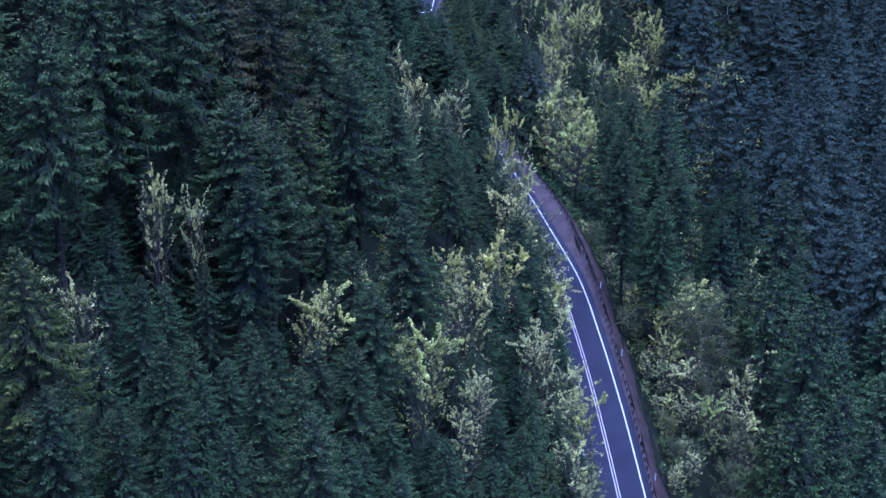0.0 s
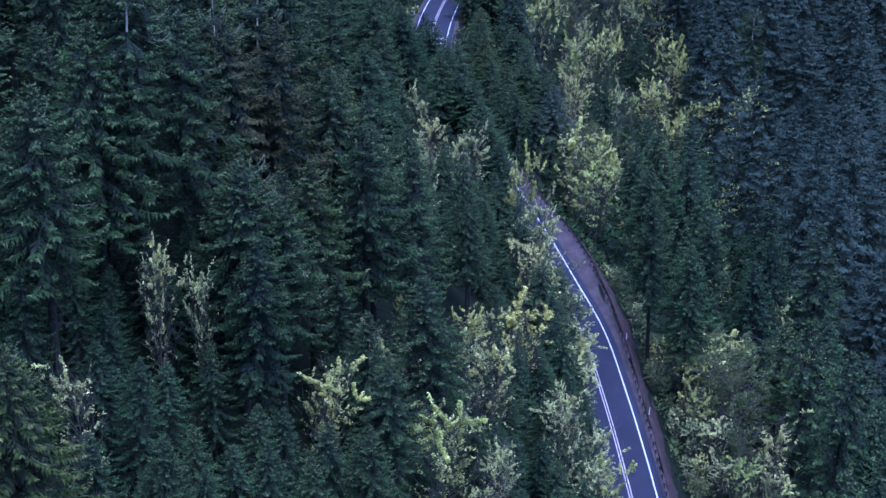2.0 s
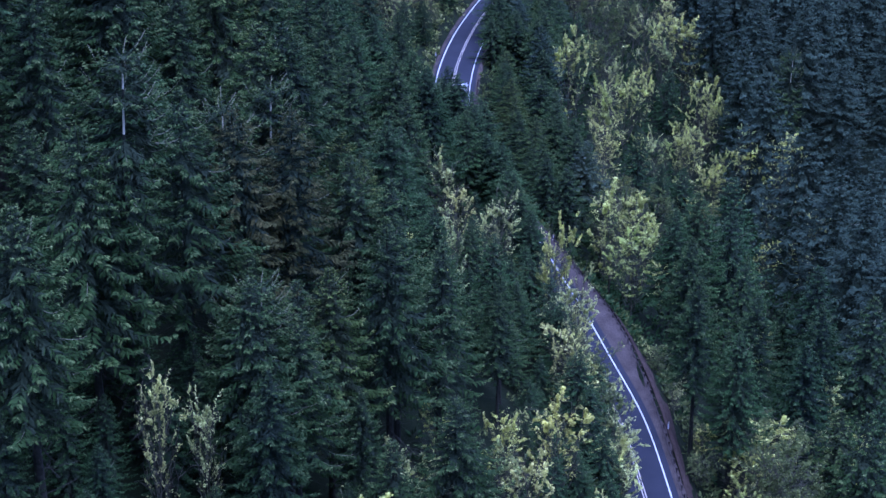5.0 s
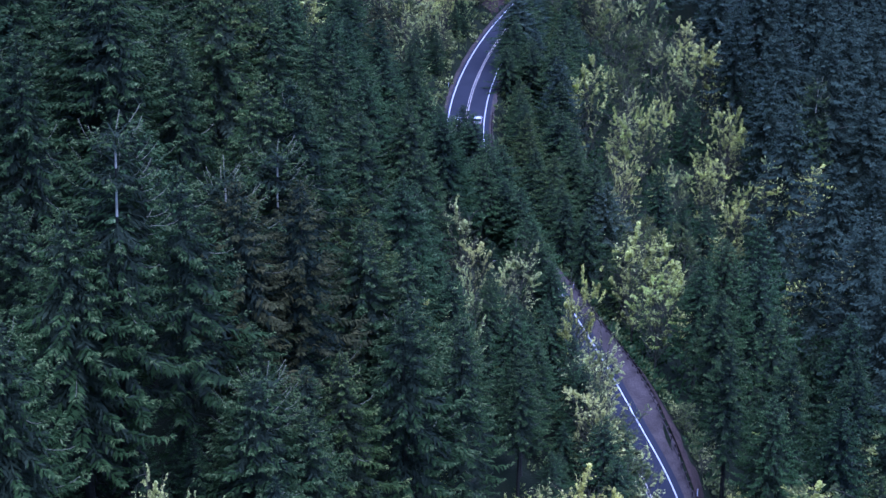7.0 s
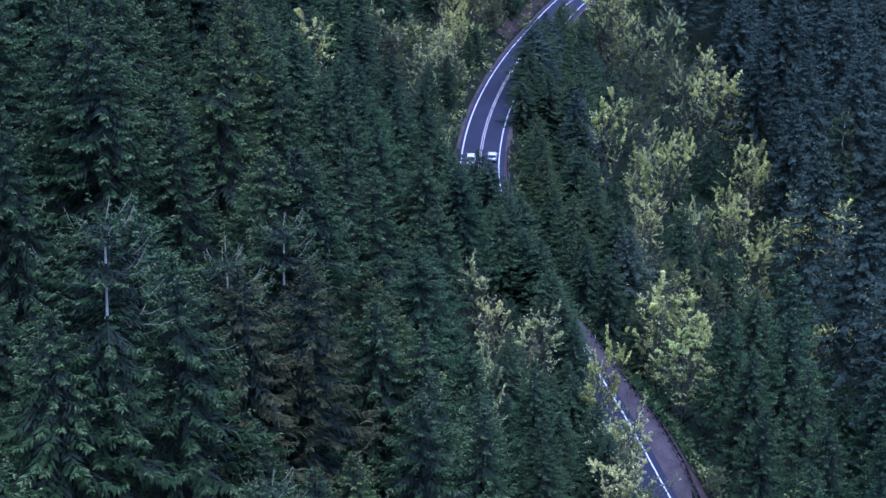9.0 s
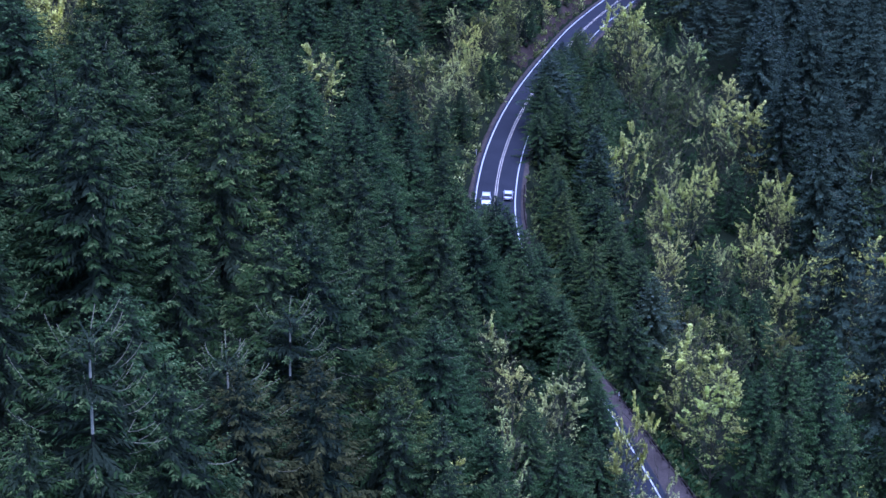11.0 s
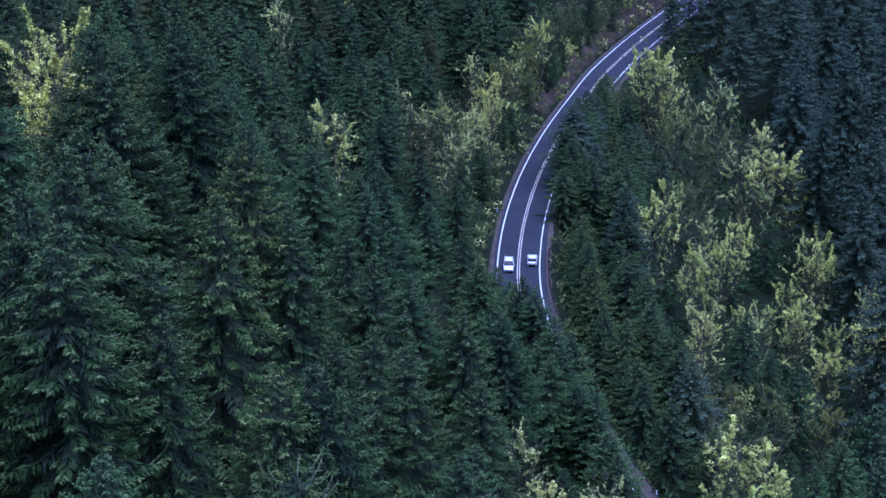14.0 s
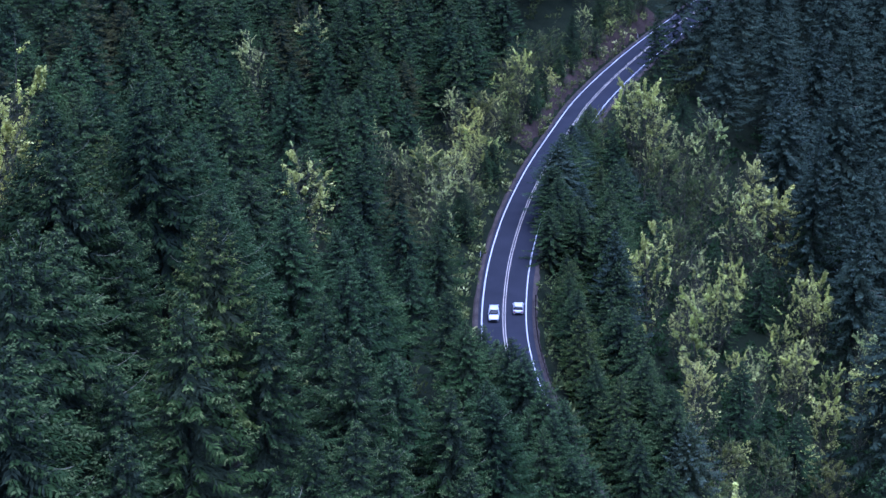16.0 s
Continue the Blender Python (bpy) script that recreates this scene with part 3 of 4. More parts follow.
# ---------------------------------------------------------------- trees seen one by one, by part of the wood
# crest firs on the west hill
plant_tops("fir", [(-28.8, -232.5, 71.3), (-8.7, -224.5, 50.6), (5.9, -223.1, 35.4), (10.3, -209.0, 38.6),
                   (-0.2, -207.1, 38.6), (-18.2, -205.9, 72.0), (-3.7, -203.0, 51.0), (2.9, -196.6, 52.8),
                   (-35.0, -190.4, 78.8), (3.4, -182.7, 47.7), (-10.1, -170.6, 67.3), (-32.6, -153.9, 81.5),
                   (-21.0, -151.3, 74.0), (-26.2, -263.3, 59.0), (-7.3, -203.8, 49.9), (-4.1, -165.7, 51.3),
                   (-6.4, -224.2, 43.4), (-13.1, -228.8, 40.6), (-6.4, -244.0, 37.7), (-18.6, -261.3, 41.2),
                   (-23.1, -267.2, 47.3), (2.3, -175.9, 49.5), (-12.2, -201.8, 54.0), (4.1, -234.2, 33.5)])
plant_tops("hemlock", [(-23.1, -97.9, 60.7), (7.0, -106.0, 38.5), (-9.5, -94.6, 49.8), (14.3, -94.1, 26.8),
                       (20.2, -96.3, 18.4), (21.6, -103.4, 19.3), (6.2, -102.4, 38.2), (5.6, -67.1, 27.8),
                       (13.6, -78.1, 19.7), (-8.0, -80.9, 44.9), (8.0, -157.7, 37.3), (6.4, -147.6, 36.4),
                       (3.1, -144.9, 43.8), (1.8, -153.4, 48.4), (-4.5, -112.1, 47.0)])
plant_tops("fir", [(-30.1, -97.7, 73.3), (-34.9, -125.2, 81.0), (-21.9, -111.6, 65.2), (-32.4, -161.5, 82.6),
                   (-25.9, -216.8, 72.3), (-25.0, -155.6, 69.9), (-13.1, -173.4, 68.1), (-10.5, -146.3, 57.7),
                   (-7.6, -210.5, 50.6), (-10.7, -217.9, 57.1), (9.5, -166.8, 36.2), (17.5, -154.5, 26.2),
                   (-0.8, -166.2, 47.9), (-29.6, -129.0, 64.5), (-24.8, -158.5, 67.6), (-42.4, -108.7, 68.2),
                   (-16.2, -131.1, 63.4), (-7.7, -139.0, 53.9), (-11.7, -148.2, 57.8), (-1.9, -162.3, 46.3),
                   (-33.4, -108.0, 63.6), (-17.9, -133.2, 62.2), (-8.5, -119.7, 52.8), (-34.7, -129.7, 77.8)])
plant_tops("snag", [(-10.5, -214.5, 54.5), (-23.6, -213.4, 77.8, 0.86), (-15.6, -194.0, 65.5), (-11.7, -180.0, 62.3), (96.7, 34.3, -7.7, 0.8)])
plant_tops("rust", [(-8.4, -190.6, 64.5), (-8.2, -201.4, 46.0), (-13.6, -197.0, 66.0)])
plant_tops("fir", [(-1.7, -176.1, 53.1), (3.6, -215.3, 36.9), (5.8, -222.8, 34.5), (-15.1, -253.6, 44.2), (-0.2, -257.0, 37.5),
                   (-23.0, -272.0, 49.5), (8.4, -186.0, 45.9), (16.9, -160.1, 26.1), (-23.2, -169.8, 71.1), (-31.9, -171.7, 83.4),
                   (-29.1, -177.9, 83.2), (4.3, -127.3, 41.5), (-3.7, -134.4, 49.6), (2.7, -111.4, 42.7), (-32.1, -105.2, 65.5),
                   (-42.4, -97.2, 72.0), (-33.6, -205.0, 68.0), (-30.7, -238.2, 54.2), (14.5, -154.0, 30.9), (-20.6, -128.1, 70.0),
                   (-10.7, -112.4, 54.0), (2.6, -54.0, 26.9)])
# firs below the road on the valley side
plant_tops("hemlock", [(53.6, -140.9, 10.8), (15.5, -86.7, 25.1)])
plant_tops("blue", [(33.9, 1.2, 10.0), (80.8, 55.2, 6.7)])
plant_tops("fir", [(63.7, -208.2, 11.5), (63.5, -196.4, 0.5), (74.8, -161.8, 2.8), (48.4, -136.5, 17.0),
                   (51.3, -109.7, 11.4), (49.8, -106.0, -2.0), (73.0, -113.8, -0.4), (62.5, -96.9, 1.3),
                   (88.0, -97.7, -15.2)])
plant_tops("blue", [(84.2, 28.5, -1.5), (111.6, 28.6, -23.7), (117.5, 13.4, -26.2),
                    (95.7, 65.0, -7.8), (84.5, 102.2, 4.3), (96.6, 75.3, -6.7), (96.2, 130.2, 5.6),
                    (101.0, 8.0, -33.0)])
# soft firs between the hill and the hidden bend of the road
plant_tops("hemlock", [(20.0, -88.0, 17.5), (16.5, -76.0, 18.0), (10.5, -62.0, 16.0), (8.0, -50.0, 13.5),
                       (6.0, -39.0, 12.5), (4.5, -29.0, 11.5), (24.5, -106.0, 14.0), (22.0, -97.0, 16.0), (15.0, -69.0, 17.0), (8.5, -56.0, 14.0),
                       (17.0, -139.0, 25.0), (-21.3, -46.6, 42.6), (-20.4, -37.7, 35.5), (50.9, -90.3, 7.4),
                       (-6.7, 51.4, 24.5), (-9.0, -253.7, 34.3), (0.1, -248.3, 33.2), (-10.7, -187.9, 55.6)])
plant_tops("fir", [(-31.2, -20.4, 43.0), (-42.8, 43.9, 42.0), (-31.0, -126.0, 72.0), (-6.7, -213.8, 51.1)])
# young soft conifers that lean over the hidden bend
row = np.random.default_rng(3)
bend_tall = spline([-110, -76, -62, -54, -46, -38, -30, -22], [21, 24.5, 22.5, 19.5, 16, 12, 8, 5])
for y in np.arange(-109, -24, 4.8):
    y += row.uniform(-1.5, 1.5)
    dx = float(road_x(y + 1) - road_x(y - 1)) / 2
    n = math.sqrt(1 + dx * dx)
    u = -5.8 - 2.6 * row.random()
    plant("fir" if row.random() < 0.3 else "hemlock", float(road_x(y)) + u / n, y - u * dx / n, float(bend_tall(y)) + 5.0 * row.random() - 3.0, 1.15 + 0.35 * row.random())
# young conifers in the clearing below the crest
for x, y in ((-20, -238), (-14, -241), (-8, -234), (-2, -239), (-22, -251), (-31, -244), (3, -244), (-28, -225), (-19, -219), (8, -232), (-12, -247), (-22, -214), (-17, -211), (-13, -217), (-25, -221), (-19, -206), (-27, -209), (-10, -209), (-24, -231)):
    plant("hemlock", x, y, 13 + 5 * row.random())
# dark conifers along the valley edge of the bend
for y in np.arange(-76, 74, 5.4):
    for u, tall in ((11.5, 15.0), (18.5, 21.0)):
        dx = float(road_x(y + 1) - road_x(y - 1)) / 2
        n = math.sqrt(1 + dx * dx)
        u += row.uniform(-1.2, 1.6)
        tall += row.uniform(-2.5, 3.5) - (4 if y > 45 else 0)
        if row.random() < 0.8:
            plant("blue" if row.random() < 0.12 else "fir", float(road_x(y)) + u / n, y - u * dx / n + row.uniform(-1, 1), tall, 1.3)
# conifers whose boughs hang over the valley-side lane
for y in np.arange(24.0, 92.0, 5.4):
    dx = float(road_x(y + 1) - road_x(y - 1)) / 2
    n = math.sqrt(1 + dx * dx)
    u = 6.8 + row.uniform(0, 1.3)
    plant("fir" if row.random() < 0.85 else "blue", float(road_x(y)) + u / n, y - u * dx / n, (12.0 if y < 34 else 15.0 if y < 66 else 9.5) + 4.0 * row.random(), 1.65)
# broadleaf trees above the road
plant_tops("alder", [(9.3, 46.6, 9.0, 0.9), (16.0, 86.0, 4.5), (21.5, 94.0, 11.0, 0.9), (10.3, 62.0, 4.5), (0.8, 40.0, 10.0)], 6.0)
plant_tops("pale", [(6.0, 62.0, 14.0), (14.5, 74.0, 9.0), (-1.0, 52.0, 9.0)], 6.0)
plant_tops("pale", [(28.8, -139.5, 17.0, 0.68), (-19.2, -224.8, 49.3, 0.62), (-14.6, -223.4, 46.0, 0.6), (-15.5, -227.6, 42.7), (-24.4, -243.0, 44.8),
                    (10.3, -113.0, 25.2), (12.2, -120.0, 22.9), (18.4, -115.0, 18.8), (16.6, -118.0, 18.0),
                    (10.8, -143.0, 27.8), (19.0, -192.0, 19.7), (29.4, -188.5, 9.0), (-4.0, 28.0, 14.0),
                    (17.9, -217.0, 13.5), (33.0, -190.0, 1.0), (31.5, -178.0, 5.0), (2.2, 9.4, 15.8),
                    (-7.9, 38.5, 15.8), (-23.9, 70.4, 26.7), (-31.5, 44.1, 30.5), (-20.8, 9.6, 19.9)], 6.0)
plant_tops("alder", [(27.5, -121.0, 15.5, 0.68), (25.0, -119.5, 15.5, 0.8), (12.0, -220.0, 26.9), (-1.5, -222.9, 33.4),
                     (-12.8, -255.6, 30.7), (-16.6, -259.2, 32.5), (10.0, 48.0, 8.5), (9.0, 55.0, 8.0), (6.0, 40.0, 9.0), (17.0, 86.0, 5.0), (-20.0, -20.0, 29.5, 1.3),
                     (-46.0, -105.5, 69.5), (-47.0, -93.0, 68.0), (23.4, -176.4, 17.0), (36.5, -191.0, -1.6)], 6.0)
# broadleaf trees below the road
plant_tops("olive", [(57.5, -150.0, -5.0), (62.5, -151.0, -7.5), (60.0, -161.0, -12.5), (63.5, -171.0, -17.0), (56.5, -174.0, -18.0), (61.0, -178.0, -19.0)], 6.0)
plant_tops("alder", [(55.0, -152.5, -10.0), (60.0, -168.0, -14.0)], 6.0)
plant_tops("pale", [(53.5, -157.0, -12.5, 1.2), (64.5, -160.0, -12.5, 1.2), (57.0, -163.5, -15.5, 1.3), (66.0, -166.0, -16.0, 1.2)], 6.0)
plant_tops("alder", [(57.0, -141.5, -9.5, 1.7), (57.5, -147.0, -11.5, 1.6), (62.0, -133.5, -11.0, 1.4), (81.0, -118.0, -22.8), (41.0, -82.4, 5.5, 1.2), (44.2, -90.4, 1.5, 1.2), (45.5, -84.0, 3.0, 1.1),
                     (67.9, 9.5, -19.2), (82.5, 9.0, -23.0), (40.9, 11.6, 2.2), (61.4, 37.6, -14.0),
                     (49.4, 3.5, -6.7), (76.0, 29.5, -14.3), (48.6, 80.0, 8.5), (91.9, 18.2, -24.4),
                     (75.0, 62.0, -9.0, 1.2),
                     (55.0, 20.0, -11.0), (72.0, -5.0, -22.0), (62.4, -108.0, -13.0)], 6.0)
plant_tops("pale", [(60.5, -149.5, -11.0, 1.7), (57.0, -158.0, -12.5, 1.6), (37.5, -55.0, 6.0), (35.7, -46.7, 1.6), (75.0, -111.0, -14.7), (69.7, 12.3, -19.0),
                    (98.7, -1.0, -34.0), (69.5, 54.0, -13.0), (48.5, 12.0, -7.6),
                    (60.0, 0.0, -16.0), (52.0, 30.0, -9.0), (85.0, 20.0, -22.0), (46.0, -20.0, -6.0)], 6.0)
plant_tops("pale", [(48.7, 90.0, 3.6), (53.0, 88.0, -1.0), (64.6, 86.0, -0.9), (57.7, 79.0, -2.0), (65.0, 58.8, -6.8), (70.0, 72.0, -6.0)], 6.0)
plant_tops("olive", [(54.0, 63.0, -6.6), (51.0, 71.0, -4.0), (59.5, 66.7, -7.9)], 6.0)
plant_tops("olive", [(57.0, -136.0, -9.5, 1.7), (62.5, -140.5, -10.5, 1.7), (63.0, -154.0, -13.5, 1.6), (59.0, -167.0, -12.5, 1.6), (69.7, -84.9, -22.0), (23.0, -6.0, -1.0), (39.8, 96.4, -3.0),
                     (0.2, 15.6, 18.8), (11.8, 70.3, 9.8), (14.4, 77.4, 7.8), (24.6, 114.3, 4.2), (7.0, 60.0, 9.0), (19.0, 92.0, 6.0), (56.0, -152.0, -12.0), (44.0, -60.0, -4.0), (52.0, 46.0, -9.0),
                     (46.0, -40.0, -9.0), (58.0, -30.0, -16.0), (68.0, -25.0, -22.0)], 5.0)

for x, y, h in ((88, 5, 13), (94, -9, 12), (84, -17, 12), (91, 38, 12), (79, 44, 12), (71, 31, 12), (98, 22, 13), (66, -12, 11), (77, 16, 12), (58, 12, 11)):
    if all((x - a) ** 2 + (y - b) ** 2 > 16 for a, b, _ in planted):
        plant("alder" if h < 13 else "pale", x, y, h, 1.1)

# ---------------------------------------------------------------- the rest of the wood
def room(x, y, gap):
    return all((x - a) ** 2 + (y - b) ** 2 > gap * gap for a, b, _ in planted)


fringe_tall = spline([-226, -190, -175, -160, -145, -128, -112, -98], [7, 7.5, 9, 12, 13, 12, 10, 9])
# leafy fringe that hangs over the hill-side lane, and low bushes below the valley edge
for u0, step, low_h in ((-5.4, 2.4, 0.0), (-8.6, 5.0, 2.0)):
    for y in np.arange(-224, -98, step):
        dx = float(road_x(y + 1) - road_x(y - 1)) / 2
        n = math.sqrt(1 + dx * dx)
        u = u0 - 1.6 * row.random()
        pick = row.random()
        x, yy = float(road_x(y)) + u / n, y - u * dx / n
        if room(x, yy, 1.8):
            kind = ("hemlock" if pick < 0.6 else "fir" if pick < 0.8 else "pale") if u0 < -7 else "pale" if pick < 0.36 else "olive" if pick < 0.56 else "hemlock" if pick < 0.95 else "alder"
            plant(kind, x, yy, low_h + float(fringe_tall(y)) + 3.5 * row.random(), 1.25)
for y in np.arange(-215, -112, 3.4):
    u = float(edge_right(y)) + row.uniform(4.2, 9.5)
    pick = row.random()
    if room(float(road_x(y)) + u, y, 2.6):
        plant("pale" if pick < 0.35 else "olive" if pick < 0.85 else "alder", float(road_x(y)) + u, y, 3.5 + 3.0 * row.random(), 1.3)
for _ in range(26):
    y, u, pick = row.uniform(-228, -150), row.uniform(-40, -16), row.random()
    x = float(road_x(y)) + u
    if room(x, y, 4.2):
        plant("pale" if pick < 0.75 else "alder", x, y, 8.0 + 6.0 * row.random())


# young conifers between the fringe and the old wood
for _ in range(210):
    y, u = row.uniform(-226, -104), row.uniform(-24, -8.8)
    x = float(road_x(y)) + u
    if room(x, y, 3.4):
        plant("hemlock" if row.random() < 0.6 else "fir", x, y, 8.0 + 7.0 * row.random(), 1.15)

# growth along the hill side of the far curve
for y in np.arange(26, 196, 4.2):
    for u0 in (-8.2, -12.0):
        dx = float(road_x(y + 1) - road_x(y - 1)) / 2
        n = math.sqrt(1 + dx * dx)
        u, pick = u0 - 2.5 * row.random(), row.random()
        x, yy = float(road_x(y)) + u / n, y - u * dx / n
        if room(x, yy, 3.2):
            plant("alder" if pick < 0.24 else "olive" if pick < 0.40 else "pale" if pick < 0.46 else "hemlock" if pick < 0.7 else "fir", x, yy, (6.5 if y < 105 else 4.5) + (0.0 if u0 > -9 else 3.0) + 4.0 * row.random(), 1.2)

fill = np.random.default_rng(11)
stand = [(a, b, h) for a, b, h in planted if h > 20 and a < float(road_x(b)) - 8]


def canopy(x, y):
    """Usual height of the old trees round a place."""
    w = [1 / ((x - a) ** 2 + (y - b) ** 2 + 40) ** 1.5 for a, b, _ in stand]
    return sum(k * t[2] for k, t in zip(w, stand)) / sum(w)


for gyy in np.arange(-290, 300, 6.4):
    for gxx in np.arange(-95, 190, 6.4):
        x, y = gxx + fill.uniform(-2.6, 2.6), gyy + fill.uniform(-2.6, 2.6)
        u = x - float(road_x(y))
        kind, h, turn = fill.random(), fill.uniform(0, 1), fill.uniform(0, 6.28)
        if (-8.5 if y > 12 else -11) < u < float(edge_right(y)) + 5:
            continue
        if not -20 - 0.235 * (y + 412) < x < 26 + 0.295 * (y + 412) or y > 190 + 0.8 * x:
            continue
        if u < -88 or u > 62 or y > 125 or y < -275:
            if room(x, y, 9.0) and all((x - t[0]) ** 2 + (y - t[1]) ** 2 > (185 if x > 60 else 64) for t in far_trees):
                far_trees.append((x, y, ((38 if u > 45 else 27) if x > 60 else 26) + 11 * h, int(kind * 4), turn))
            continue
        if 50 < x < 71 and -196 < y < -128 or 36 < x < 50 and -112 < y < -80:
            continue
        if not room(x, y, 5.4 if y < -228 else (10.6 if y < -60 else 9.0) if u < -16 and y < 20 else 5.6 if u < 0 else 12.4 if x > 84 or x > 70 and y > 60 else 8.0 if y < -60 else 6.6):
            continue
        if u < 0:
            if u > -24 and y < -145 and kind < 0.25:
                plant("pale" if kind < 0.16 else "alder", x, y, 10 + 5 * h)
                continue
            tall = max(canopy(x, y) - 3.5 * h, 10.0) if u < -16 and y > -230 else 11 + 8 * h
            plant("hemlock" if kind < 0.5 else "rust" if kind < 0.59 else "pale" if kind < 0.62 and y > -20 else "fir", x, y, tall, 1.2)
        elif y > -100 and x < 98 and y < 100 and kind < (0.56 if y > -60 else 0.40):
            plant("pale" if kind < 0.15 else "alder" if kind < 0.44 else "olive", x, y, 6 + 6 * h, 1.1)
        else:
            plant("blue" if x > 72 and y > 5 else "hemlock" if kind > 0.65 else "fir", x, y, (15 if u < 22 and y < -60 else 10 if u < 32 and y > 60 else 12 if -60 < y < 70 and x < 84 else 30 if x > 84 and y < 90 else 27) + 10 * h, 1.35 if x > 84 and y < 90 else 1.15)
for _ in range(900):
    x, y, h = fill.uniform(-50, 26), fill.uniform(-285, -205), fill.random()
    if x - float(road_x(y)) < -16 and -20 - 0.235 * (y + 412) < x < 26 + 0.295 * (y + 412) and room(x, y, 4.2):
        plant("hemlock" if h < 0.6 else "fir", x, y, min(9.0 + 8.0 * fill.random(), 0.5 * canopy(x, y)), 1.2)
for gyy in np.arange(-445, -287, 13.0):
    for gxx in np.arange(-70, 110, 13.0):
        x, y = gxx + fill.uniform(-5, 5), gyy + fill.uniform(-5, 5)
        if not -13 < x - float(road_x(y)) < 13:
            far_trees.append((x, y, 22 + 9 * fill.random(), int(fill.random() * 4), fill.uniform(0, 6.28)))
join_far("far_woods", "dense dark conifer woods on the farther slopes", [t for t in far_trees if t[0] < 60], FIR)
join_far("far_woods", "dense conifer woods with painted blue haze down in the valley", [t for t in far_trees if t[0] >= 60], HAZE_FIR, 1.25)


# ---------------------------------------------------------------- roadside growth
def clump_mesh(name, spots, mat, leaves, size, spread, tall, seed):
    rng = np.random.default_rng(seed)
    v, f = [], []
    for x, y in spots:
        z = float(ground(x, y))
        s = rng.uniform(0.6, 1.3)
        for _ in range(leaves):
            a, r = rng.uniform(0, 6.28), spread * s * math.sqrt(rng.random())
            b = np.array([x + r * 0.5 * math.cos(a), y + r * 0.5 * math.sin(a), z + tall * s * rng.random() * 0.7])
            d = np.array([math.cos(a), math.sin(a), rng.uniform(0.1, 1.3)])
            d /= np.linalg.norm(d)
            sd = np.cross(d, rng.normal(0, 1, 3))
            sd /= np.linalg.norm(sd)
            ln = size * rng.uniform(0.6, 1.4)
            kite(v, f, b, b + d * ln, sd, ln * 0.24)
    return mesh_from(name, v, f, [mat])


def along(u, y):
    """A point at a distance from the road's middle line."""
    dx = float(road_x(y + 1) - road_x(y - 1)) / 2
    n = math.sqrt(1 + dx * dx)
    return float(road_x(y)) + u / n, y - u * dx / n


grow = np.random.default_rng(21)
west = [along(-grow.uniform(5.6, 11.5), y) for y in np.arange(-235, 190, 1.1)]
east = [along(float(edge_right(y)) + grow.uniform(4.0 if y < -78 else 0.9, 9.5), y) for y in np.arange(-235, 190, 0.5)]
inner = [(grow.uniform(-60, 90), grow.uniform(-260, 150)) for _ in range(3000)]
inner = [(x, y) for x, y in inner if not -8 < x - float(road_x(y)) < float(edge_right(y)) + 3]
tagged(new("roadside_shrubs", clump_mesh("roadside_shrubs", west, OLIVE, 36, 0.5, 1.3, 1.9, 31)), "olive shrubs and ferns crowding the hill side of the road", "shrubs", kind="stuff")
tagged(new("roadside_shrubs", clump_mesh("roadside_shrubs", west[::3], PALE, 26, 0.6, 1.5, 2.4, 32)), "pale turning brambles along the hill side of the road", "shrubs", kind="stuff")
tagged(new("roadside_shrubs", clump_mesh("roadside_shrubs", east, OLIVE, 22, 0.7, 1.3, 1.3, 33)), "low olive brush below the road edge", "shrubs", kind="stuff")
valley = [(grow.uniform(24, 100), grow.uniform(-110, 110)) for _ in range(2400)]
valley = [(x, y) for x, y in valley if x - float(road_x(y)) > float(edge_right(y)) + 2]
tagged(new("undergrowth", clump_mesh("undergrowth", valley, HEMLOCK, 18, 0.8, 1.7, 1.7, 35)), "dark green brush under the trees of the valley side", "undergrowth", kind="stuff")
hill = [along(-grow.uniform(6, 34), y) for y in np.arange(-235, 190, 0.75)]
tagged(new("undergrowth", clump_mesh("undergrowth", hill, OLIVE, 30, 0.5, 1.7, 1.7, 36)), "olive brush and ferns on the bank above the road", "undergrowth", kind="stuff")
tagged(new("undergrowth", clump_mesh("undergrowth", inner, HEMLOCK, 14, 0.9, 1.6, 1.5, 34)), "dark ferns and brush on the forest floor", "undergrowth", kind="stuff")


# the raw bank cut into the hill beside the far curve
bank_v, bank_f = [], []
bank_us, bank_ys = np.linspace(-6.0, -11.5, 9), np.arange(84, 196, 2.0)
for y in bank_ys:
    for u in bank_us:
        x, yy = along(float(u) + 0.5 * math.sin(y * 0.7) * (u < -7), float(y))
        bank_v.append((x, yy, float(ground(x, yy)) + 0.22 + 0.12 * math.sin(x * 2.1) * math.cos(yy * 1.7)))
for i in range(len(bank_ys) - 1):
    for j in range(8):
        a = i * 9 + j
        bank_f.append((a, a + 1, a + 10, a + 9))
tagged(new("cut_bank", mesh_from("cut_bank", bank_v, bank_f, [BANK], smooth=True)), "raw reddish-brown earth bank beside the curve", "bank", kind="structure")


